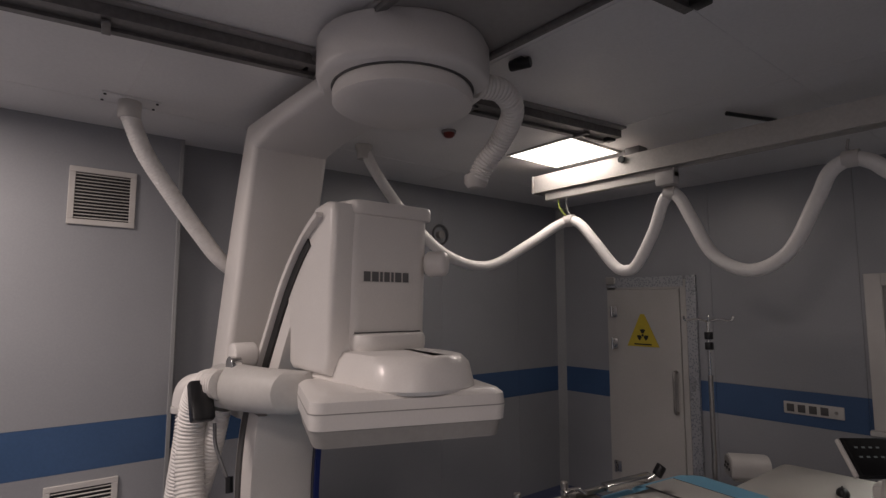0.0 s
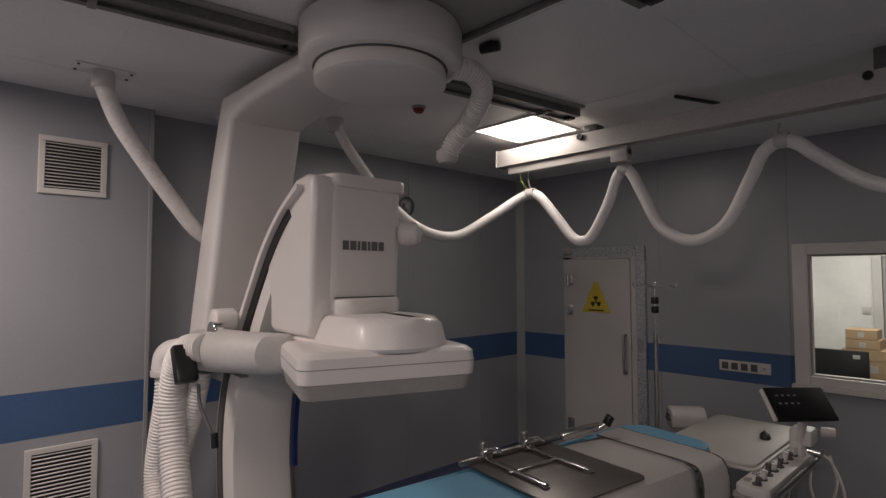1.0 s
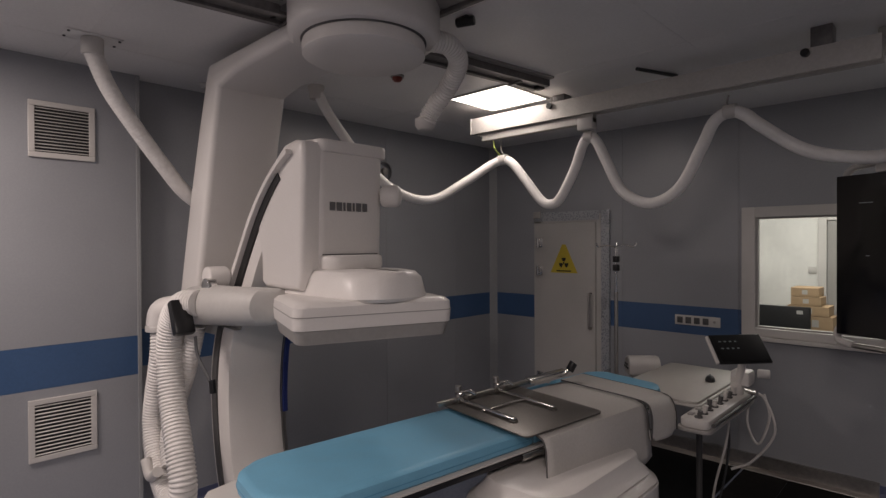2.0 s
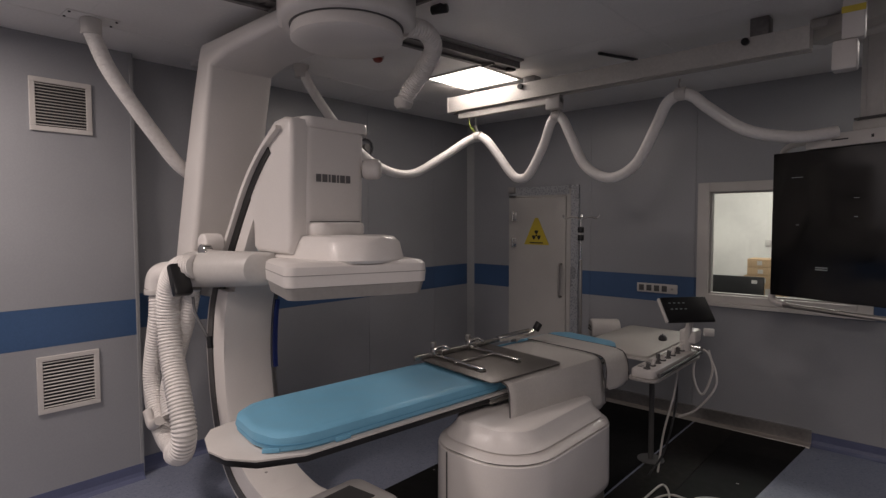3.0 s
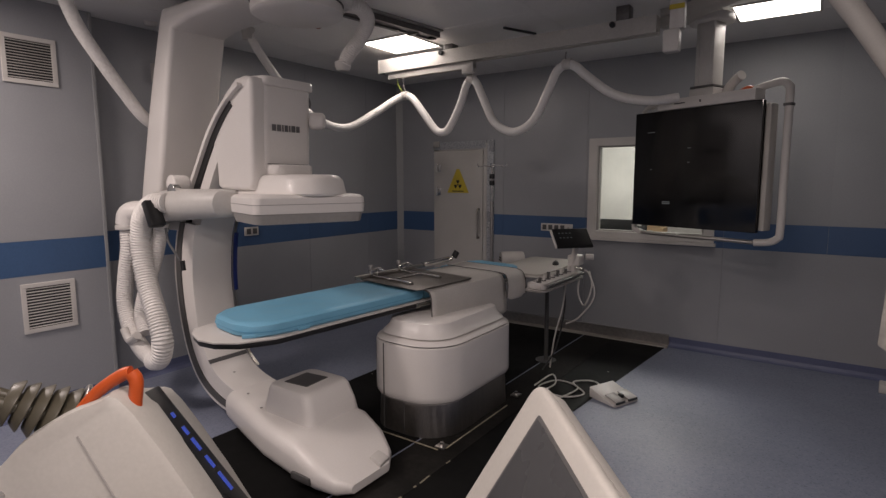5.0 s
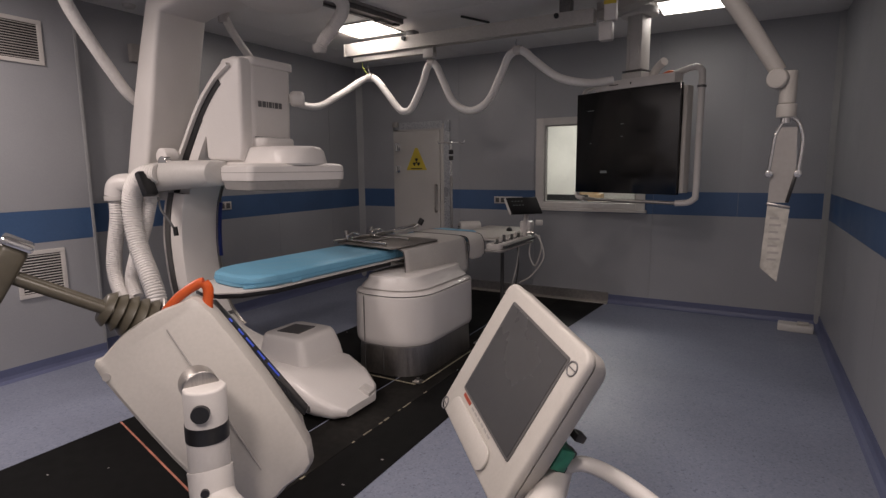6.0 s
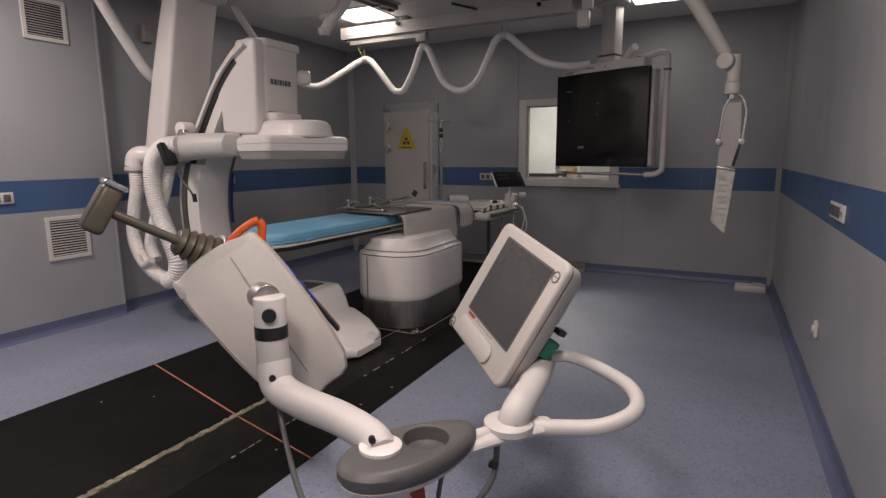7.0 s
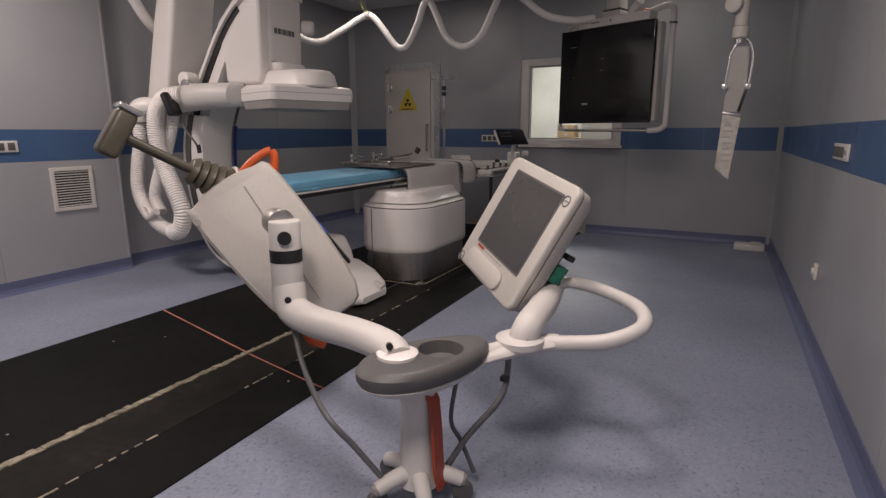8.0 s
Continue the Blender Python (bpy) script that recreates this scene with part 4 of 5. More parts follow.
def build_pedestal():
    t = thing("table_pedestal", "rounded white pedestal on a grey steel foot", "table", (0, 0, 0))

    def ring(z, g, x0=2.23, y0=1.14, x1=2.93, y1=2.23):
        return [(x, y, z) for x, y in rounded(x0 + g, y0 + g, x1 - g, y1 - g, tuple(max(r - g, 0.03) for r in (0.26, 0.30, 0.20, 0.20)), 8)]
    part("body", loft([ring(0.247, 0.035), ring(0.252, 0.012), ring(0.27, 0.002), ring(0.30, 0.0), ring(0.633, 0.003), ring(0.638, 0.007)]), M_WHITE, t)
    part("top_cover", loft([ring(0.6485, 0.009), ring(0.656, 0.015), ring(0.679, 0.075), ring(0.686, 0.105), ring(0.6885, 0.14), ring(0.690, 0.20)]), M_WHITE, t)
    part("cover_gap", loft([ring(0.637, 0.021), ring(0.650, 0.021)]), M_DGREY, t)
    part("bottom_lip", loft([ring(0.234, 0.05), ring(0.238, 0.020), ring(0.2465, 0.020)]), M_GREYP, t, "grey lower lip")
    part("front_seam", box((2.44, 1.1405, 0.45), (0.005, 0.006, 0.37)), M_DGREY, t)
    part("saddle", loft([ring(0.686, 0.05), ring(0.70, 0.065), ring(0.735, 0.10), ring(0.775, 0.115), ring(0.785, 0.14)]), M_WHITE, t)
    part("steel_foot", loft([ring(0.0, 0.02), ring(0.05, 0.024), ring(0.234, 0.03)]), M_STEEL, t, "scuffed steel foot")
    for x in (2.42, 2.60):
        part("sheet_joint", box((x, 1.1645, 0.117), (0.004, 0.006, 0.23)), M_DGREY, t)
    for a, b in (((2.42, 1.098), (2.93, 1.112)), ((2.955, 1.15), (2.967, 2.00)), ((2.27, 1.13), (2.40, 1.143))):
        part("sealant_edge", span(a[0], a[1], 0.0062, b[0], b[1], 0.011, 0.002), M_GLUE, t, "chipped pale sealant")
    for p in ((2.245, 1.165), (2.925, 1.155), (2.925, 2.22), (2.245, 2.22)):
        lug = part("anchor_lug", box((p[0], p[1], 0.0125), (0.07, 0.07, 0.012), 0.003), M_STEEL, t)
        part("anchor_bolt", cyl((*p, 0.0186), (*p, 0.040), 0.014, seg=6), M_CHROME, lug)




build_pedestal()
tab = tagged(new("tabletop"), "white table board with a dark carbon edge on a pedestal", "table")
tab.matrix_world = TM
part("board", prism([(-0.20, -0.10), (-0.02, -0.13), (0.13, -0.09), (0.26, 0.02), (0.355, 0.24), (0.355, 3.20), (-0.355, 3.20), (-0.355, 0.10), (-0.31, -0.04)], 0.745, 0.757, "z", 0.003), M_WHITE2, tab)
part("underside", prism([(-0.194, -0.092), (-0.02, -0.122), (0.124, -0.082), (0.252, 0.026), (0.347, 0.246), (0.347, 3.19), (-0.347, 3.19), (-0.347, 0.104), (-0.302, -0.032)], 0.712, 0.744, "z", 0.006), M_BLACK, tab, "dark carbon underside")
part("rail", span(0.357, 1.50, 0.715, 0.372, 3.1, 0.742, 0.002), M_CHROME, tab, "steel accessory rail")


def soft_slab(x0, x1, y0, y1, z0, z1, r, seed, corner=None):
    """A padded slab with rounded edges and a few creases."""
    rnd2 = random.Random(seed)
    rings = []
    n = 12
    prof = [(0.020, z0), (0.004, z0 + 0.012), (0.0, (z0 + z1) / 2), (0.006, z1 - 0.016), (0.022, z1 - 0.004), (0.05, z1)]
    ph = [rnd2.random() * 6 for _ in range(4)]
    for g, z in prof:
        ring = []
        for k, (x, y) in enumerate(rounded(x0 + g, y0 + g, x1 - g, y1 - g, corner or r, n)):
            wob = 0.0025 * math.sin(y * 23 + ph[0]) + 0.002 * math.sin(x * 31 + ph[1]) + 0.0015 * math.sin(y * 61 + ph[2])
            ring.append((x + wob * 0.5, y + wob * 0.5, z + wob))
        rings.append(ring)
    return loft(rings)


m = tagged(new("mattress"), "light blue vinyl mattress on the patient table", "mattress")
m.matrix_world = TM
part("pad", soft_slab(-0.335, 0.34, 0.06, 1.62, 0.7575, 0.845, (0.20, 0.26, 0.02, 0.02), 3), M_BLUE, m)
part("seam", prism(rounded(-0.337, 0.058, 0.342, 1.60, (0.20, 0.26, 0.02, 0.02), 12), 0.792, 0.796, "z"), mat("piping_blue", (0.10, 0.30, 0.47), 0.5), m)
for k, y in enumerate((0.20, 0.46)):
    part("strap", box((0.34 - 0.10 * (1 - k) * 1.0, y if k else 0.105, 0.772), (0.012, 0.09, 0.022), 0.004, rot=(0, 0, -35 if not k else 0)), M_BLUE, m)
part("head_pad", soft_slab(-0.325, 0.335, 2.45, 3.02, 0.7575, 0.845, (0.02, 0.02, 0.12, 0.12), 8), M_BLUE, m)
part("mid_pad", soft_slab(-0.335, 0.335, 1.622, 2.448, 0.7575, 0.838, 0.02, 5), M_BLUE, m)


def drape(name, y0, y1, drop, top_x, label, seed, lean=0.0, round_end=0.0):
    """A heavy rubber apron that lies on the pad and hangs over the table's edge."""
    t = tagged(new(name), label, "apron")
    t.matrix_world = TM
    rows, ny = [], 14
    prof = [(top_x, 0.849), (0.15, 0.850), (0.30, 0.851), (0.43, 0.848), (0.48, 0.835), (0.505, 0.80), (0.515, 0.75), (0.522, 0.70), (0.528, 0.64), (0.535, 0.57 - drop), (0.54, 0.525 - drop)]
    if round_end:
        prof = [(top_x, 0.849), (0.15, 0.850), (0.32, 0.851), (0.44, 0.848), (0.50, 0.835), (0.53, 0.80), (0.545, 0.755), (0.55, 0.72), (0.553, 0.685), (0.555, 0.655), (0.556, 0.635)]
    own = bmesh.new()
    for i in range(ny + 1):
        u = i / ny
        y = y0 + (y1 - y0) * u
        edge = min(u, 1 - u) * ny
        row = []
        for j, (x, z) in enumerate(prof):
            zz = z
            f = max(0, j - 4) / (len(prof) - 5)
            if j == len(prof) - 1:
                zz += (0.03 + round_end) * max(0, 1 - edge / (1.6 + 40 * round_end)) ** 2
            wav = 0.006 * math.sin(u * 7 + seed + j * 0.2) * (j / len(prof)) ** 2
            row.append(own.verts.new((x + wav, y - lean * f * (1 - 0.75 * u), zz - 0.055 * f * f * u * (lean > 0.1))))
        rows.append(row)
    for a, b in zip(rows, rows[1:]):
        for k in range(len(prof) - 1):
            own.faces.new((a[k], a[k + 1], b[k + 1], b[k]))
    bmesh.ops.recalc_face_normals(own, faces=own.faces)
    ob = part("sheet", own, M_DRAPE, t)
    so = ob.modifiers.new("thickness", "SOLIDIFY")
    so.thickness, so.offset = 0.007, 1.0
    rim = []
    for a, b in ((y0, 1), (y1, -1)):
        rim.append(tube([(x + 0.004, a - lean * (1.0 if b > 0 else 0.25) * max(0, k - 4) / (len(prof) - 5), z + 0.004 + (0.03 + round_end if k == len(prof) - 1 else 0) - (0.055 * (max(0, k - 4) / (len(prof) - 5)) ** 2 if b < 0 and lean > 0.1 else 0)) for k, (x, z) in enumerate(prof)], 0.005, 8, 3))
    part("piping", rim[0], M_DGREY, t)
    part("piping", rim[1], M_DGREY, t)


drape("lead_apron", 1.54, 2.50, 0.0, -0.20, "grey lead-rubber apron hanging over the table edge", 0.4, 0.03)
drape("lead_apron", 2.52, 2.78, 0.02, -0.25, "narrow grey lead-rubber flap hanging over the table edge", 2.0, 0.06, 0.05)


def instrument_plate():
    t = tagged(new("arm_board"), "taupe metal plate with clamps lying across the mattress", "arm board")
    t.matrix_world = TM
    part("plate", prism(rounded(-0.33, 1.44, 0.46, 2.12, 0.05), 0.862, 0.869, "z", 0.002), M_TRAY, t)
    part("pad_shelf", span(-0.20, 1.60, 0.846, 0.30, 2.05, 0.8615), M_DGREY, t)
    part("side_rail", box((-0.29, 1.95, 0.885), (0.028, 1.15, 0.028), 0.004), M_STEEL, t)
    for y in (1.56, 1.90):
        c = part("clamp_block", box((-0.27, y, 0.902), (0.055, 0.075, 0.06), 0.008), M_CHROME, t, "chrome clamp")
        part("clamp_lever", tube([(-0.27, y, 0.93), (-0.20, y + 0.01, 0.95), (-0.15, y + 0.03, 0.935)], 0.010, 10, 5), M_CHROME, c)
        part("clamp_knob", cyl((-0.30, y, 0.925), (-0.30, y, 0.965), 0.022, seg=14, bevel=0.005), M_STEEL, c)
        part("cross_bar", box((0.0, y, 0.885), (0.50, 0.032, 0.014), 0.003), M_CHROME, t)
        part("bar_foot", box((0.23, y, 0.874), (0.05, 0.034, 0.010), 0.002), M_STEEL, t)
    part("long_bar", box((-0.02, 1.74, 0.879), (0.026, 0.42, 0.012), 0.003), M_CHROME, t)
    part("slide_block", box((-0.24, 2.36, 0.905), (0.075, 0.34, 0.035), 0.006, rot=(4, 0, -12)), M_CHROME, t)
    part("release_knob", cyl((-0.16, 2.52, 0.93), (-0.14, 2.55, 0.985), 0.030, seg=18, bevel=0.008), M_BLACK, t, "round black knob")
    part("knob_stem", cyl((-0.20, 2.46, 0.90), (-0.16, 2.52, 0.94), 0.014, seg=12), M_CHROME, t)


instrument_plate()

t = thing("arm_rest", "white bolster with a dark drilled end beyond the mattress", "bolster", (2.14, 3.42, 0.862), rz=-52)
part("roll", prism(rounded(-0.085, 0.0, 0.085, 0.15, (0.03, 0.03, 0.07, 0.07), 6), -0.02, 0.22, "y", 0.012), M_WHITE2, t)
part("end_face", prism(rounded(-0.072, 0.012, 0.072, 0.138, (0.025, 0.025, 0.06, 0.06), 6), -0.026, -0.0205, "y"), M_GREYP, t)
for k in range(5):
    part("knob", cyl((-0.05 + 0.025 * k, -0.034, 0.06 + 0.028 * (k % 2)), (-0.05 + 0.025 * k, -0.0265, 0.06 + 0.028 * (k % 2)), 0.009, seg=10), M_BLACK, t)
part("support", box((0, 0.1, -0.008), (0.12, 0.2, 0.016), 0.004), M_GREYP, t)

t = thing("iv_pole", "thin chrome drip stand with four hooks clamped to the table", "drip stand", (2.17, 3.12, 0))
part("pole", cyl((0, 0, 0.74), (0, 0, 1.90), 0.011, seg=14), M_CHROME, t)
part("lower_tube", cyl((0, 0, 0.70), (0, 0, 1.55), 0.015, seg=14), M_STEEL, t)
for z in (1.735, 1.80):
    part("grip", cyl((0, 0, z - 0.024), (0, 0, z + 0.024), 0.026, seg=16, bevel=0.006), M_BLACK, t)
for a in range(4):
    ca, sa = math.cos(radians(90 * a + 25)), math.sin(radians(90 * a + 25))
    part("hook", tube([(0, 0, 1.89), (0.07 * ca, 0.07 * sa, 1.905), (0.13 * ca, 0.13 * sa, 1.895), (0.145 * ca, 0.145 * sa, 1.925)], 0.006, 8, 5), M_CHROME, t)
part("clamp", box((-0.03, 0, 0.735), (0.09, 0.06, 0.05), 0.008), M_BLACK, t)


def side_console():
    t = thing("side_table", "cream worktop hung on the table rail", "worktop", (0, 0, 0))
    part("top", prism(rounded(2.36, 2.66, 2.92, 3.70, 0.05), 0.930, 0.948, "z", 0.004), M_CREAM, t)
    part("lip", prism(rounded(2.345, 2.645, 2.935, 3.715, 0.06), 0.915, 0.930, "z", 0.004), M_WHITE2, t)
    part("bracket", span(2.20, 2.95, 0.86, 2.36, 3.05, 0.914, 0.006), M_GREYP, t)
    part("stand_leg", cyl((2.75, 3.2, 0.0), (2.75, 3.2, 0.915), 0.02, seg=14), M_DGREY, t)
    part("leg_foot", cyl((2.75, 3.2, 0.0), (2.75, 3.2, 0.012), 0.10, seg=20), M_DGREY, t)
    t = thing("control_module", "white control module with joysticks and knobs", "control panel", (0, 0, 0))
    part("case", prism(rounded(2.90, 2.42, 3.06, 3.30, 0.04), 0.862, 0.914, "z", 0.01), M_WHITE2, t)
    part("rim", prism(rounded(2.885, 2.405, 3.075, 3.315, 0.05), 0.842, 0.862, "z", 0.004), M_GREYP, t)
    rnd3 = random.Random(2)
    for k in range(9):
        y = 2.48 + k * 0.093
        s = part("joystick", cyl((2.99, y, 0.912), (2.99 + 0.012 * rnd3.random(), y, 0.955 + 0.012 * (k % 3)), 0.011, 0.015, seg=12), M_WHITE2 if k % 2 else M_DGREY, t)
        part("collar", cyl((2.99, y, 0.912), (2.99, y, 0.922), 0.022, seg=14), M_DGREY, t)
    for k in range(6):
        part("button", box((2.935, 2.52 + k * 0.13, 0.917), (0.03, 0.05, 0.008), 0.003), M_GREYP, t)
    part("front_rail", cyl((3.08, 2.45, 0.89), (3.08, 3.28, 0.89), 0.012, seg=10), M_DGREY, t)


side_console()
t = thing("computer_mouse", "black computer mouse on the cream worktop", "mouse", (2.80, 3.27, 0.948), rz=20)
part("shell", loft([[(0.033 * k * math.cos(a), 0.058 * k * math.sin(a), z) for a in [2 * math.pi * q / 20 for q in range(20)]] for k, z in ((0.95, 0.0), (1.0, 0.008), (0.9, 0.022), (0.6, 0.034), (0.2, 0.038))]), M_BLACK, t)
part("wheel", cyl((-0.004, 0.03, 0.032), (0.004, 0.03, 0.032), 0.01, seg=12), M_DGREY, t)


def touch_panel():
    t = thing("touch_panel", "black touch screen tablet on a white stand", "tablet", (0, 0, 0))
    a, b, cc = Vector((2.93, 3.00, 1.315)), Vector((3.14, 3.24, 1.315)), Vector((3.21, 3.12, 1.165))
    ex = (b - a).normalized()
    ey = (cc - b)
    ey = (ey - ex * ey.dot(ex)).normalized()
    ez = ex.cross(-ey).normalized()
    m4 = Matrix(((ex.x, -ey.x, ez.x, 0), (ex.y, -ey.y, ez.y, 0), (ex.z, -ey.z, ez.z, 0), (0, 0, 0, 1)))
    m4.translation = (a + cc) / 2 + Vector((-0.015, -0.03, 0))
    bm = box((0, 0, 0), (0.35, 0.21, 0.02), 0.008)
    part("body", turned(bm, m4), M_TOUCH, t)
    part("screen", turned(box((0, 0, 0.0112), (0.325, 0.185, 0.002)), m4), M_TOUCH, t)
    for r in range(2):
        for k in range(4):
            part("icon", turned(box((-0.12 + 0.035 * k, 0.05 - 0.05 * r, 0.0126), (0.016, 0.009, 0.0006)), m4), M_PALE, t, smooth=False)
    part("side_grip", turned(box((-0.183, 0, -0.004), (0.018, 0.20, 0.026), 0.008), m4), M_WHITE2, t)
    part("arm", tube([(3.06, 3.12, 1.19), (3.04, 3.14, 1.12), (3.02, 3.16, 1.03), (3.0, 3.18, 0.93)], 0.024, 14, 6), M_WHITE2, t)
    part("clamp", box((3.02, 3.22, 1.02), (0.12, 0.14, 0.10), 0.02), M_WHITE2, t)
    part("clamp_knob", cyl((3.10, 3.26, 1.05), (3.17, 3.28, 1.05), 0.03, seg=14, bevel=0.008), M_WHITE2, t)
    part("clamp_screw", cyl((3.06, 3.15, 0.95), (3.13, 3.13, 0.95), 0.018, seg=10), M_CHROME, t)
    part("foot", cyl((3.0, 3.18, 0.90), (3.0, 3.18, 0.99), 0.04, seg=16), M_WHITE2, t)


touch_panel()


def cables():
    t = thing("white_cables", "loose white cables hanging from the console", "cable", (0, 0, 0))
    for pts in (((3.08, 3.20, 0.94), (3.16, 3.20, 0.90), (3.22, 3.18, 0.70), (3.10, 3.14, 0.50), (2.98, 3.12, 0.42)),
                ((3.06, 3.24, 0.90), (3.05, 3.22, 0.72), (3.12, 3.20, 0.60), (3.18, 3.22, 0.78), (3.14, 3.26, 0.92)),
                ((2.98, 3.10, 0.85), (2.96, 3.08, 0.60), (2.90, 3.05, 0.30), (2.88, 3.00, 0.012))):
        part("cable", tube(pts, 0.008, 8, 8), M_WHITE2, t)
    part("cable", tube(((2.95, 3.12, 0.88), (2.97, 3.10, 0.55), (2.93, 3.0, 0.2), (2.85, 2.9, 0.012)), 0.008, 8, 8), M_BLACK, t, "black cable")
    t = thing("foot_switch", "white two-pedal foot switch on the floor", "foot switch", (3.60, 2.62, 0.0), rz=-24)
    part("base", prism([(-0.13, 0.0), (0.13, 0.0), (0.13, 0.02), (0.02, 0.045), (-0.13, 0.085)], -0.14, 0.14, "y", 0.008), M_WHITE2, t)
    for y in (-0.07, 0.07):
        part("pedal", box((0.075, y, 0.048), (0.12, 0.10, 0.012), 0.004, rot=(0, 14, 0)), M_GREYP, t)
        part("pedal_edge", box((0.133, y, 0.028), (0.014, 0.10, 0.02), 0.004), M_BLACK, t)
    part("hinge", box((0.075, 0, 0.052), (0.04, 0.03, 0.03), 0.004), M_BLACK, t)
    t = thing("foot_switch_cable", "white cable coiled loosely on the floor", "cable", (0, 0, 0.0))
    line = [(3.50, 2.72), (3.35, 2.86), (3.22, 2.72), (3.38, 2.55), (3.25, 2.38), (3.02, 2.45), (3.08, 2.72), (3.30, 2.62), (3.20, 2.20), (3.05, 2.30), (3.10, 2.60), (2.99, 2.80), (2.96, 2.50)]
    part("cable", tube([(x, y, 0.014 + 0.006 * (k % 3)) for k, (x, y) in enumerate(line)], 0.007, 8, 9), M_WHITE2, t)


cables()


# ---- hanging monitor ----
def build_monitor():
    a, b = Vector((3.555, 3.15, 0)), Vector((4.515, 2.775, 0))
    ang = math.degrees(math.atan2(b.y - a.y, b.x - a.x))
    c = (a + b) / 2
    t = thing("hanging_monitor", "large black monitor in a white frame on a ceiling arm", "monitor", (c.x, c.y, 1.845), rz=ang)
    w, h = (b - a).length, 0.925
    part("screen", box((0, 0, 0), (w, 0.04, h), 0.004), M_SCREEN, t, smooth=False)
    part("back_case", box((0.0, 0.075, 0.0), (w - 0.02, 0.10, h - 0.02), 0.02), M_WHITE2, t)
    part("side_case", box((w / 2 + 0.022, 0.06, -0.005), (0.04, 0.10, h - 0.04), 0.01), M_CREAM, t)
    part("top_bar", prism([(-w / 2 + 0.20, h / 2 + 0.004), (w / 2 - 0.06, h / 2 + 0.004), (w / 2 - 0.06, h / 2 + 0.085), (-w / 2 + 0.25, h / 2 + 0.085), (-w / 2 + 0.20, h / 2 + 0.06)], -0.02, 0.12, "y", 0.006), M_WHITE2, t)
    part("slot", box((-0.12, -0.0215, h / 2 + 0.045), (0.09, 0.004, 0.008)), M_BLACK, t)
    part("indicator", box((0.05, -0.0215, h / 2 + 0.045), (0.012, 0.004, 0.018)), M_BLACK, t)
    X, Z, Y = w / 2 + 0.115, h / 2 + 0.13, 0.09
    lo = -h / 2 - 0.075
    part("guard_tube", tube([(w / 2 - 0.20, Y - 0.02, h / 2 + 0.06), (w / 2 - 0.05, Y, Z - 0.025), (X - 0.06, Y, Z - 0.01), (X - 0.012, Y, Z - 0.04), (X, Y, Z - 0.11), (X, Y, 0.0), (X, Y, lo + 0.10), (X - 0.015, Y, lo + 0.04), (X - 0.07, Y, lo + 0.008), (X - 0.16, Y - 0.03, lo)], 0.026, 16, 6), M_WHITE2, t)
    part("lower_bar", tube([(X - 0.16, Y - 0.03, lo), (w / 2 - 0.3, Y - 0.05, lo + 0.005), (0, Y - 0.06, lo + 0.005), (-w / 2 + 0.06, Y - 0.05, lo + 0.01), (-w / 2 - 0.02, Y - 0.03, lo + 0.03)], 0.016, 12, 5), M_STEEL, t)
    part("grip", tube([(-w / 2 + 0.06, Y - 0.05, lo + 0.01), (-w / 2 - 0.03, Y - 0.03, lo + 0.03), (-w / 2 - 0.045, Y, lo + 0.09), (-w / 2 - 0.01, Y + 0.02, lo + 0.12)], 0.022, 14, 5), M_WHITE2, t)
    part("left_tube", tube([(-w / 2 + 0.02, Y, h / 2 - 0.15), (-w / 2 - 0.012, Y, h / 2 - 0.02), (-w / 2 + 0.02, Y, h / 2 + 0.045), (-w / 2 + 0.10, Y, h / 2 + 0.065), (-w / 2 + 0.22, Y - 0.02, h / 2 + 0.07)], 0.02, 14, 5), M_WHITE2, t)
    part("red_cap", tube([(w / 2 - 0.21, Y - 0.02, h / 2 + 0.075), (w / 2 - 0.16, Y - 0.02, h / 2 + 0.095), (w / 2 - 0.13, Y - 0.01, h / 2 + 0.09)], 0.026, 10, 4), M_ORANGE, t, "orange cap")
    part("guard_band", box((X, Y, Z - 0.17), (0.056, 0.056, 0.02), 0.004), M_DGREY, t)
    # Small bright reflections in the dark screen, put in as pale glowing bars.
    for x, z, q, d in ((-0.36, 0.30, 0.07, 0.004), (-0.02, 0.16, 0.03, 0.004), (-0.35, 0.0, 0.02, 0.004), (-0.02, 0.05, 0.02, 0.004),
                       (-0.20, -0.262, 0.07, 0.007), (-0.20, -0.275, 0.07, 0.007)):
        part("screen_glint", box((x, -0.0208, z), (q, 0.001, d)), M_PALE, t, smooth=False)
    # post up to the ceiling carriage
    px, py = 0.0, 0.16
    part("post", box((px, py, h / 2 + 0.38), (0.15, 0.15, 0.60), 0.012), M_SLEEVE, t, "ribbed aluminium post")
    for q in (-0.045, 0.045):
        part("post_rib", box((px + q, py - 0.077, h / 2 + 0.38), (0.012, 0.008, 0.58), 0.002), M_SLEEVE, t)
        part("post_rib", box((px - 0.077, py + q, h / 2 + 0.38), (0.008, 0.012, 0.58), 0.002), M_SLEEVE, t)
    part("post_collar", box((px, py, h / 2 + 0.165), (0.19, 0.19, 0.014), 0.003), M_DGREY, t)
    part("post_foot", box((px, py, h / 2 + 0.115), (0.20, 0.20, 0.075), 0.012), M_SLEEVE, t)
    part("hose_elbow", tube([(0.10, py + 0.06, h / 2 + 0.10), (0.15, py + 0.06, h / 2 + 0.17), (0.20, py + 0.05, h / 2 + 0.21), (0.24, py + 0.03, h / 2 + 0.225)], 0.036, 14, 5), M_WHITE2, t)
    part("top_disc", cyl((px, py, h / 2 + 0.64), (px, py, h / 2 + 0.70), 0.16, seg=32, bevel=0.012), M_WHITE2, t)


build_monitor()


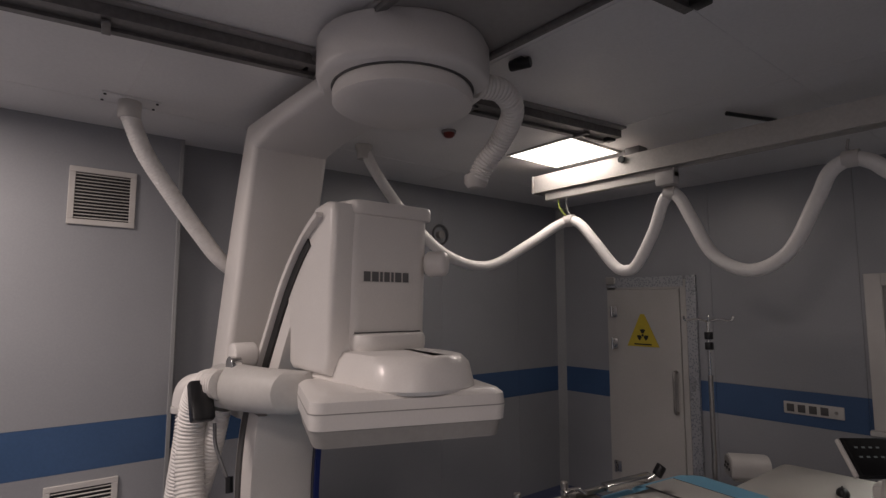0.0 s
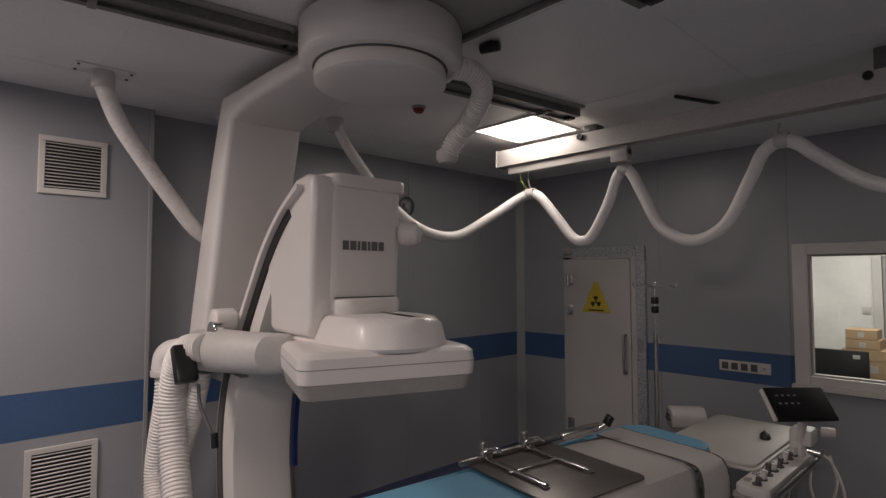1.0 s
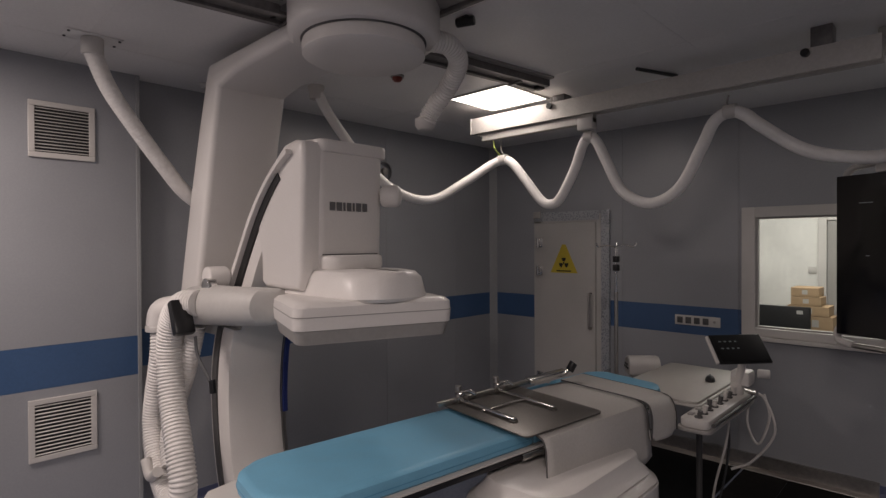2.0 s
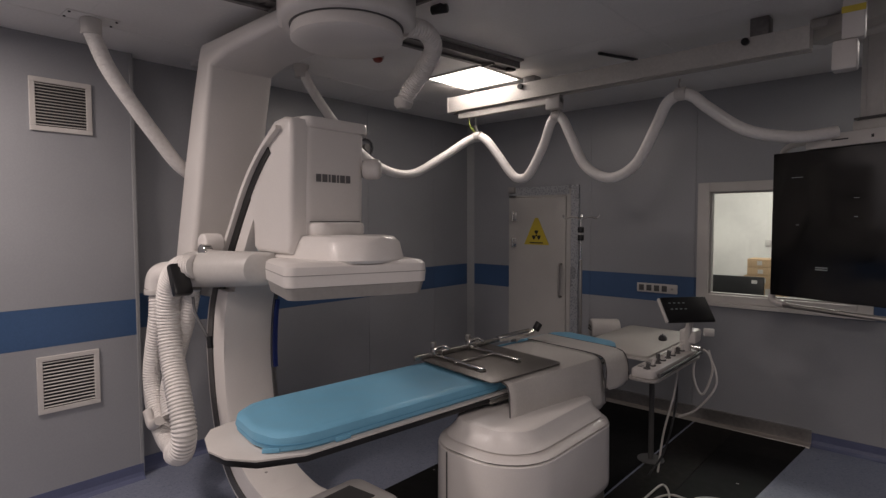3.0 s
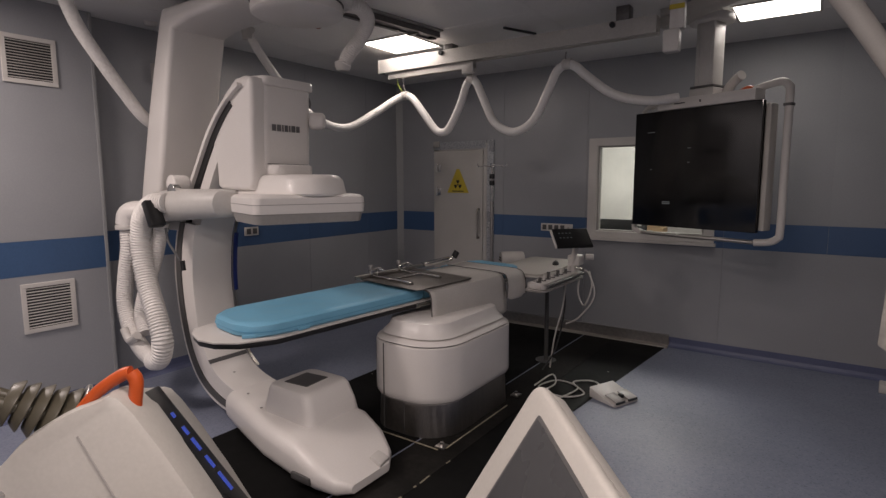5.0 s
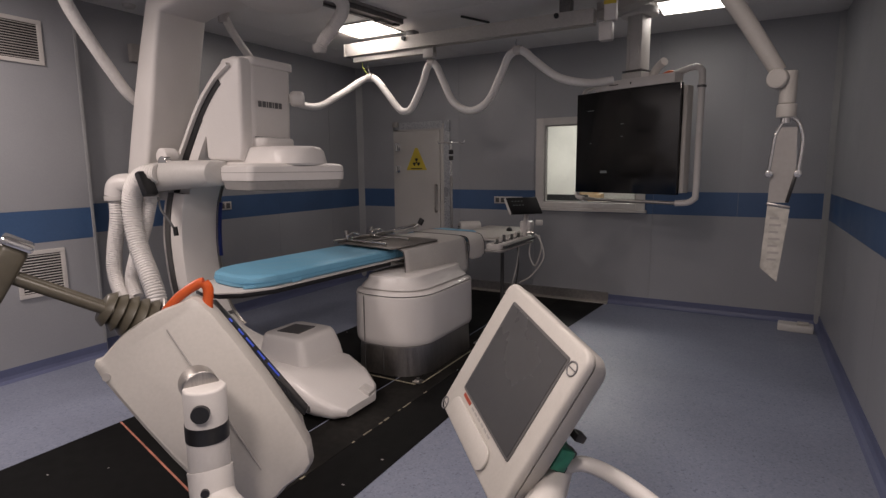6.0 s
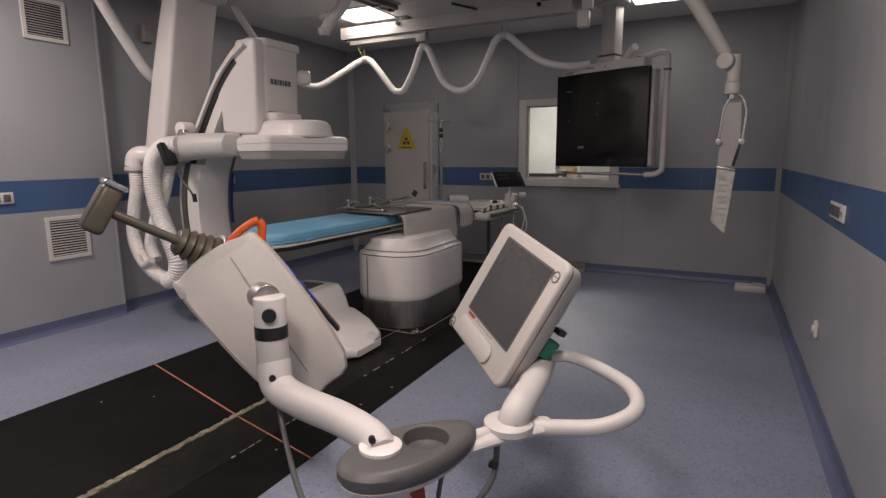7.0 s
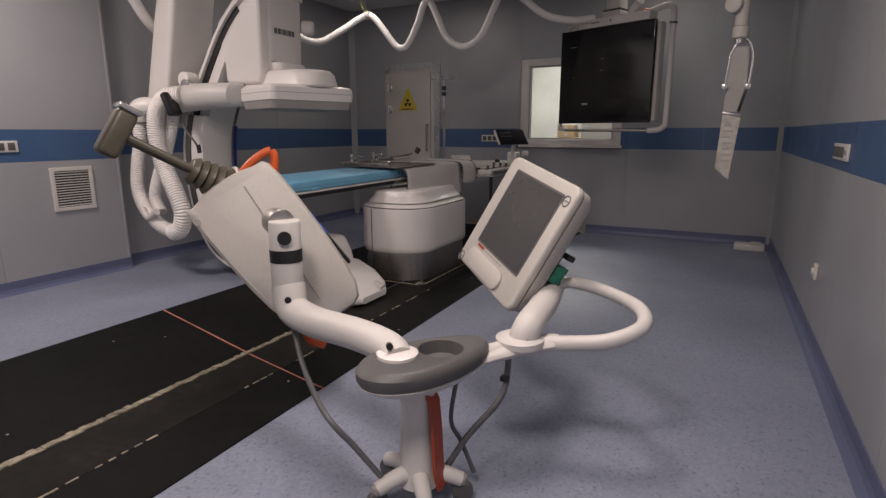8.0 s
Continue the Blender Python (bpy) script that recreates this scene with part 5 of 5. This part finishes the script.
def monitor_boom():
    t = thing("monitor_carriage", "cream carriage and arm under the ceiling for the monitor", "carriage", (0, 0, 0))
    part("arm", prism([(3.74, 3.00), (4.90, 1.93), (4.98, 2.02), (3.82, 3.09)], 2.94, 3.045, "z", 0.01), M_CREAM, t)
    part("carriage", span(3.76, 2.90, 3.01, 4.16, 3.30, H - 0.002, 0.008), M_CREAM, t)
    t = thing("handset", "white boxy handset hanging from the carriage", "handset", (4.04, 2.22, 2.61))
    part("stem", box((0.0, 0.0, 0.31), (0.09, 0.07, 0.40), 0.01), M_WHITE2, t)
    part("yellow_tag", box((0.0, -0.037, 0.245), (0.092, 0.004, 0.03)), M_YELLOW, t, smooth=False)
    part("grip", box((-0.03, 0.0, 0.04), (0.10, 0.085, 0.14), 0.012), M_WHITE2, t)


monitor_boom()


def lead_screen_arm():
    t = thing("lamp_arm", "cream jointed ceiling arm with a hanging steel hook bracket", "ceiling arm", (0, 0, 0))
    part("upper_arm", tube([(4.55, 1.15, 2.98), (4.72, 1.17, 2.75), (4.95, 1.21, 2.42), (5.14, 1.245, 2.11)], 0.052, 18, 6, taper=0.040), M_CREAM, t)
    part("ceiling_mount", cyl((4.50, 1.14, 2.96), (4.50, 1.14, H - 0.001), 0.11, seg=28, bevel=0.01), M_CREAM, t)
    part("joint", cyl((5.13, 1.19, 2.07), (5.17, 1.30, 2.07), 0.052, seg=22, bevel=0.01), M_CREAM, t)
    part("knuckle", cyl((5.19, 1.25, 1.94), (5.19, 1.25, 2.11), 0.040, seg=22, bevel=0.008), M_CREAM, t)
    part("sleeve", cyl((5.19, 1.25, 1.87), (5.19, 1.25, 1.94), 0.047, seg=22, bevel=0.006), M_CREAM, t)
    part("pin", cyl((5.19, 1.25, 1.84), (5.19, 1.25, 1.87), 0.024, seg=16), M_CHROME, t)
    part("bail", tube([(5.21, 1.25, 1.88), (5.25, 1.25, 1.84), (5.275, 1.25, 1.76), (5.272, 1.25, 1.66), (5.265, 1.25, 1.57)], 0.011, 10, 5), M_CHROME, t)
    part("bail", tube([(5.18, 1.25, 1.85), (5.15, 1.25, 1.78), (5.14, 1.25, 1.68), (5.13, 1.25, 1.58)], 0.010, 10, 5), M_CHROME, t)
    for x in (5.13, 5.262):
        part("bail_knob", cyl((x, 1.22, 1.575), (x, 1.28, 1.575), 0.020, seg=14, bevel=0.004), M_CHROME, t)
    part("inner_strip", prism([(5.148, 1.82), (5.245, 1.82), (5.255, 1.58), (5.225, 1.42), (5.135, 1.42), (5.14, 1.62)], 1.244, 1.256, "y"), M_GREYP, t)
    part("spring_clip", box((5.24, 1.24, 1.50), (0.018, 0.02, 0.16), 0.004, rot=(0, 12, 0)), M_BLACK, t)
    part("clip_bar", box((5.185, 1.245, 1.405), (0.11, 0.02, 0.014), 0.003, rot=(0, 10, 0)), M_STEEL, t)
    t2 = thing("instruction_card", "worn white printed card hanging from a clip", "card", (0, 0, 0))
    part("card", prism([(5.135, 1.405), (5.24, 1.385), (5.205, 0.985), (5.12, 1.06)], 1.238, 1.242, "y"), mat("printed_card", (0.42, 0.40, 0.36), 0.6, grain=0.12, scale=30, stain=0.2, stain_scale=14), t2, smooth=False)
    bars = bmesh.new()
    for k in range(7):
        z = 1.33 - k * 0.038
        span(5.15, 1.2365, z, 5.195 + 0.01 * (k % 2), 1.2378, z + 0.012, bm=bars)
    part("text_bars", bars, M_GREYP, t2, smooth=False)


lead_screen_arm()


# ---- contrast injector on its stand ----
PIV = Vector((5.17, -2.80, 1.45))
SZ = 1.45 - 1.45 / 1.068      # height of the floor in the stand's own measure


def grown(k):
    return Matrix.Translation(PIV) @ Matrix.Scale(k, 4) @ Matrix.Translation(-PIV)


def off(p, k):
    return tuple(PIV + (Vector(p) - PIV) * k)


def injector_stand():
    t = thing("injector_stand", "white rolling stand with a grey cup tray and curved handle", "trolley", (0, 0, 0))
    t.matrix_world = grown(1.068)
    d = Vector((4.477 - 4.251, -1.187 + 1.624, 0)).normalized()
    nrm = Vector((d.y, -d.x, 0))
    c = Vector((4.365, -1.405, 0.585))

    def oval(a, b, z, shift=0.0):
        return [tuple(c + d * (a * math.cos(q) + shift) + nrm * (b * math.sin(q) * (1.0 - 0.18 * math.cos(q))) + Vector((0, 0, z))) for q in [2 * math.pi * k / 36 for k in range(36)]]
    def well(r, z):
        return [tuple(c + d * (0.055 + r * math.cos(q)) + nrm * (r * math.sin(q)) + Vector((0, 0, z))) for q in [2 * math.pi * k / 36 for k in range(36)]]
    part("tray", loft([oval(0.235, 0.118, -0.03), oval(0.245, 0.127, -0.012), oval(0.245, 0.127, 0.010), oval(0.232, 0.115, 0.026), oval(0.215, 0.104, 0.030), well(0.082, 0.032), well(0.074, 0.028), well(0.068, -0.015), well(0.055, -0.027)]), M_DGREY, t, "dark grey cup tray")
    part("tray_base", loft([oval(0.10, 0.07, -0.075), oval(0.20, 0.10, -0.06), oval(0.238, 0.122, -0.032)]), M_WHITE2, t)
    # beam to the display post and round handle
    beam_pts = [(4.49, -1.215, 0.560), (4.53, -1.16, 0.564), (4.60, -1.08, 0.567), (4.72, -1.04, 0.575), (4.86, -1.02, 0.60), (4.95, -0.965, 0.635), (4.965, -0.90, 0.66), (4.92, -0.82, 0.68), (4.80, -0.735, 0.695), (4.70, -0.69, 0.70), (4.63, -0.70, 0.70), (4.575, -0.78, 0.68), (4.56, -0.90, 0.66)]
    part("handle", tube(beam_pts, 0.030, 16, 7, taper=0.022), M_WHITE2, t, "white loop handle")
    part("beam", loft([[(x + 0.05 * math.cos(a) * 0.9, y + w * math.sin(a), z + 0.028 * math.sin(a + 0.8)) for a in [2 * math.pi * k / 16 for k in range(16)]] for x, y, z, w in ((4.455, -1.27, 0.545, 0.045), (4.50, -1.21, 0.556, 0.055), (4.60, -1.09, 0.566, 0.06), (4.66, -1.05, 0.57, 0.04))]), M_WHITE2, t)
    part("post", tube([(4.575, -1.11, 0.555), (4.60, -1.08, 0.64), off((4.655, -1.06, 0.74), 1.11), off((4.68, -1.06, 0.81), 1.215)], 0.052, 18, 6, taper=0.047), M_WHITE2, t)
    part("post_base", lathe([(0.085, -0.012), (0.085, 0.01), (0.07, 0.018), (0.055, 0.022)], (4.575, -1.105, 0.585)), M_WHITE2, t)
    part("post_bolt", cyl((4.618, -1.145, 0.600), (4.606, -1.13, 0.606), 0.010, seg=12), M_BLACK, t)
    # column, foot
    col = [[(4.335 + 0.058 * k * math.cos(a), -1.42 + 0.052 * k * math.sin(a), z) for a in [2 * math.pi * q / 24 for q in range(24)]] for z, k in ((SZ + 0.06, 1.25), (SZ + 0.12, 1.05), (0.42, 0.95), (0.50, 1.1), (0.53, 1.5))]
    part("column", loft(col), M_WHITE2, t)
    part("column_stripe", loft([[(4.395 + dx, -1.425 + dy + 0.028 * s, z) for s, dd in ((-1, 0), (1, 0))] + [(4.395 + dx + 0.012, -1.425 + dy + 0.03, z), (4.395 + dx + 0.012, -1.425 + dy - 0.03, z)] for dx, dy, z in ((0.028, 0.0, SZ + 0.07), (0.014, 0.0, SZ + 0.13), (0.006, 0.0, 0.38), (-0.002, 0.0, 0.46), (-0.03, 0.0, 0.51))]), M_RED, t, "red-brown stripe")
    for k in range(5):
        a = radians(72 * k + 20)
        e = (4.335 + 0.15 * math.cos(a), -1.42 + 0.15 * math.sin(a), SZ + 0.075)
        leg = part("leg", tube([(4.335, -1.42, SZ + 0.10), (4.335 + 0.08 * math.cos(a), -1.42 + 0.08 * math.sin(a), SZ + 0.095), e], 0.032, 12, 4, taper=0.024), M_WHITE2, t)
        part("castor", cyl((e[0] - 0.012 * math.sin(a), e[1] + 0.012 * math.cos(a), SZ + 0.036), (e[0] + 0.012 * math.sin(a), e[1] - 0.012 * math.cos(a), SZ + 0.036), 0.036, seg=18, bevel=0.004), M_DGREY, leg)
        part("fork", box((e[0], e[1], SZ + 0.075), (0.03, 0.03, 0.03), 0.006), M_GREYP, leg)
    # arm to the injector head
    part("arm", tube([(4.30, -1.475, 0.60), off((4.275, -1.49, 0.65), 1.04), off((4.20, -1.545, 0.715), 1.14), off((4.11, -1.615, 0.775), 1.265), off((4.06, -1.65, 0.825), 1.325), off((4.05, -1.655, 0.90), 1.345)], 0.051, 20, 7, taper=0.066), M_WHITE2, t)
    part("arm_collar", lathe([(0.066, -0.006), (0.066, 0.006), (0.055, 0.012)], (4.297, -1.475, 0.620)), M_WHITE, t)
    part("swivel", cyl(off((4.05, -1.655, 0.885), 1.345), off((4.05, -1.655, 1.095), 1.345), 0.047 * 1.30, seg=26, bevel=0.008), M_WHITE2, t)
    part("swivel_band", cyl(off((4.05, -1.655, 0.975), 1.345), off((4.05, -1.655, 1.012), 1.345), 0.0485 * 1.30, seg=26), M_BLACK, t, "black band")
    part("swivel_button", cyl(off((4.075, -1.685, 1.05), 1.345), off((4.086, -1.697, 1.05), 1.345), 0.026, seg=20), M_BLACK, t)
    part("swivel_hinge", cyl(off((3.99, -1.63, 1.085), 1.345), off((4.04, -1.655, 1.085), 1.345), 0.054, seg=24, bevel=0.004), M_STEEL, t)
    part("arm_bolt", cyl(off((4.080, -1.692, 0.872), 1.345), off((4.090, -1.702, 0.872), 1.345), 0.013, seg=12), M_BLACK, t)
    part("arm_bolt", cyl(off((4.296, -1.52, 0.668), 1.015), off((4.306, -1.531, 0.668), 1.015), 0.011, seg=12), M_BLACK, t)
    for pts, r in (([off((4.04, -1.64, 0.80), 1.325), off((4.03, -1.60, 0.62), 1.215), (4.08, -1.58, 0.42), (4.18, -1.55, 0.30), (4.28, -1.50, SZ + 0.06)], 0.010),
                   ([(4.55, -1.14, 0.54), (4.54, -1.18, 0.40), (4.46, -1.30, 0.28), (4.40, -1.38, SZ + 0.07)], 0.011),
                   ([(4.43, -1.30, 0.53), (4.41, -1.32, 0.35), (4.44, -1.30, 0.26), (4.48, -1.28, SZ + 0.05)], 0.008)):
        part("cable", tube(pts, r, 10, 7), M_CABLEG, t, "grey cable")
    part("cable_tie", box((4.545, -1.165, 0.46), (0.03, 0.03, 0.02), 0.004), M_BLACK, t)


injector_stand()


def injector_display():
    t = thing("injector_display", "cream tilted control display with a dark grey screen", "display", (0, 0, 0))
    t.matrix_world = grown(1.33)
    tl, b0, tr = Vector((4.299, -1.002, 0.864)), Vector((4.619, -1.323, 0.782)), Vector((4.786, -1.206, 1.172))
    ex = (b0 - tl).normalized()
    ey = (tr - b0)
    ey = (ey - ex * ey.dot(ex)).normalized()
    ez = ex.cross(ey).normalized()
    eye = Vector((5.16, -2.8, 1.45))
    if ez.dot(eye - b0) < 0:
        ez = -ez
    w, h = (b0 - tl).length, (tr - b0).length
    m4 = Matrix(((ex.x, ey.x, ez.x, 0), (ex.y, ey.y, ez.y, 0), (ex.z, ey.z, ez.z, 0), (0, 0, 0, 1)))
    m4.translation = (tl + tr) / 2

    def put(bm):
        return turned(bm, m4)
    o = rounded(-w / 2, -h / 2, w / 2, h / 2, 0.035, 5)
    part("front", put(prism(o, -0.028, 0.0, "z", 0.010, 3)), M_CREAM, t)
    part("back", put(loft([[(x * k, y * k, z) for x, y in o] for k, z in ((0.985, -0.0285), (0.97, -0.06), (0.90, -0.085), (0.80, -0.092))])), M_CREAM, t)
    part("screen_frame", put(prism(rounded(-w / 2 + 0.075, -h / 2 + 0.105, w / 2 - 0.055, h / 2 - 0.040, 0.006, 2), 0.0004, 0.0025, "z")), M_DGREY, t)
    part("screen", put(prism(rounded(-w / 2 + 0.082, -h / 2 + 0.112, w / 2 - 0.062, h / 2 - 0.047, 0.004, 2), 0.0028, 0.0040, "z")), M_LCD, t, "grey unlit screen")
    part("key_cover", put(prism(rounded(-0.165, -h / 2 + 0.012, 0.115, -h / 2 + 0.080, 0.033, 6), 0.0004, 0.009, "z", 0.004)), M_CREAM, t)
    bars = bmesh.new()
    box((-0.11, -h / 2 + 0.095, 0.0008), (0.055, 0.010, 0.001), bm=bars)
    part("red_mark", put(bars), M_RED, t, "small red mark", smooth=False)
    bars = bmesh.new()
    for k in range(6):
        box((-0.06 + 0.024 * k, -h / 2 + 0.094, 0.0008), (0.016, 0.006, 0.001), bm=bars)
    part("text_bars", put(bars), M_GREYP, t, smooth=False)
    for x, y in ((w / 2 - 0.035, h / 2 - 0.055), (-w / 2 + 0.025, -h / 2 + 0.018)):
        ring = tube([(x + 0.017 * math.cos(2 * math.pi * k / 14), y + 0.017 * math.sin(2 * math.pi * k / 14), 0.001) for k in range(15)], 0.0022, 6, 2)
        box((x, y, 0.001), (0.026, 0.003, 0.002), bm=ring)
        part("round_mark", put(ring), M_INK, t, smooth=False)
    part("mount", put(box((0.10, -0.06, -0.115), (0.10, 0.16, 0.05), 0.012)), M_BLACK, t)
    part("terminal_block", put(box((0.185, -0.05, -0.11), (0.05, 0.06, 0.045), 0.006)), M_PCB, t, "green connector block")
    for k in range(4):
        part("plug", put(box((0.19, -0.12 + 0.045 * k, -0.125), (0.03, 0.02, 0.03), 0.004)), M_BLACK, t)


injector_display()


def injector_head():
    t = thing("contrast_injector", "white tilted injector head with orange lever and olive ram", "injector", (0, 0, 0))
    t.matrix_world = grown(1.52)
    eye = Vector((5.16, -2.82, 1.38))
    c = Vector((3.965, -1.645, 0.968))
    ez = (eye - c).normalized()
    r = ez.cross(Vector((0, 0, 1))).normalized() * -1
    up = ez.cross(r).normalized()
    if up.z < 0:
        up, r = -up, r
    a = radians(-54)
    ex = (r * math.cos(a) + up * math.sin(a)).normalized()
    ey = ez.cross(ex).normalized()
    tilt = Matrix.Rotation(radians(10), 4, "X")
    m4 = Matrix(((ex.x, ey.x, ez.x, 0), (ex.y, ey.y, ez.y, 0), (ex.z, ey.z, ez.z, 0), (0, 0, 0, 1)))
    m4.translation = c + r * 0.016 + up * 0.024
    m4 = m4 @ tilt

    def put(bm):
        return turned(bm, m4)

    def ring(g, z, x0=-0.245, x1=0.265):
        pts = [(x0, -0.085), (x0 + 0.03, -0.115), (x1 - 0.14, -0.115), (x1, -0.06), (x1 + 0.012, 0.03), (x1 - 0.03, 0.135), (x0 + 0.07, 0.170), (x0 + 0.01, 0.12), (x0 - 0.012, 0.0)]
        cx, cy = sum(p[0] for p in pts) / 9, sum(p[1] for p in pts) / 9
        s = smooth_path([(cx + (x - cx) * g, cy + (y - cy) * g, z) for x, y in pts] + [(cx + (pts[0][0] - cx) * g, cy + (pts[0][1] - cy) * g, z)], 4)[:-1]
        return s
    part("casing_front", put(loft([ring(0.98, -0.075), ring(1.0, -0.05), ring(1.0, -0.012), ring(0.975, 0.004), ring(0.90, 0.012)])), M_CREAM, t)
    part("casing_back", put(loft([ring(0.72, -0.235), ring(0.84, -0.215), ring(0.90, -0.14), ring(0.96, -0.077)])), M_CREAM, t)
    part("seam", put(tube([(-0.20, 0.07, 0.0118), (0.0, 0.045, 0.0125), (0.20, 0.02, 0.0118)], 0.0022, 6, 6)), M_GREYP, t)
    part("display_strip", put(box((-0.01, 0.155, -0.11), (0.38, 0.012, 0.07), 0.005)), M_BLACK, t, "black display strip")
    for x, w in ((-0.13, 0.012), (-0.09, 0.020), (-0.055, 0.030), (-0.01, 0.030), (0.04, 0.045)):
        part("lit_symbol", put(box((x, 0.1625, -0.11), (w, 0.003, 0.008))), M_LED, t, "blue lit symbol", smooth=False)
    part("front_plate", put(box((-0.232, 0.0, -0.10), (0.02, 0.20, 0.13), 0.008)), M_GREYP, t)
    part("screw", put(cyl((-0.20, -0.10, 0.008), (-0.20, -0.10, 0.014), 0.010, seg=12)), M_GREYP, t)
    part("lower_lever", put(tube([(0.22, -0.05, -0.02), (0.275, -0.075, -0.015), (0.315, -0.055, -0.02)], 0.027, 12, 4)), M_ORANGE, t, "orange release lever")
    part("upper_lever", tube([(3.862, -1.648, 1.19), (3.876, -1.635, 1.225), (3.90, -1.61, 1.262), (3.928, -1.582, 1.288), (3.940, -1.572, 1.292)], 0.010, 12, 5, taper=0.013), M_ORANGE, t, "orange lever")
    part("lever_leg", tube([(3.940, -1.572, 1.292), (3.948, -1.567, 1.275), (3.948, -1.572, 1.23), (3.945, -1.574, 1.16)], 0.013, 12, 5, taper=0.012), M_ORANGE, t, "orange lever")
    # ram with a bellows and clamp head
    base = m4 @ Vector((-0.24, 0.02, -0.09))
    tip = Vector((3.675, -1.875, 1.345))
    dr = (tip - base).normalized()
    side = dr.cross(Vector((0, 0, 1))).normalized()
    upv = side.cross(dr)

    def along(f, s=0.0, u=0.0):
        return tuple(base.lerp(tip, f) + side * s + upv * u)
    for s in (-0.022, 0.022):
        part("ram_rod", tube([along(0.05, s), along(0.5, s), along(0.98, s)], 0.013, 12, 3), M_OLIVE, t, "olive ram rod")
    for k in range(5):
        f = 0.04 + 0.07 * k
        part("bellows_fold", cyl(along(f), along(f + 0.06), 0.062 - 0.004 * k, 0.044 - 0.003 * k, seg=18, bevel=0.004), M_OLIVE, t)
    hm = Matrix(((dr.x, side.x, upv.x, tip.x), (dr.y, side.y, upv.y, tip.y), (dr.z, side.z, upv.z, tip.z), (0, 0, 0, 1)))
    part("ram_head", turned(box((0, 0, 0), (0.055, 0.10, 0.135), 0.014, 3), hm), M_OLIVE, t)
    part("ram_cap", turned(box((-0.0, 0.0, 0.072), (0.062, 0.11, 0.016), 0.006), hm), M_CHROME, t, "shiny clear cap")
    part("ram_ring", cyl(along(0.0), along(0.03), 0.070, seg=22, bevel=0.004), M_STEEL, t)


injector_head()
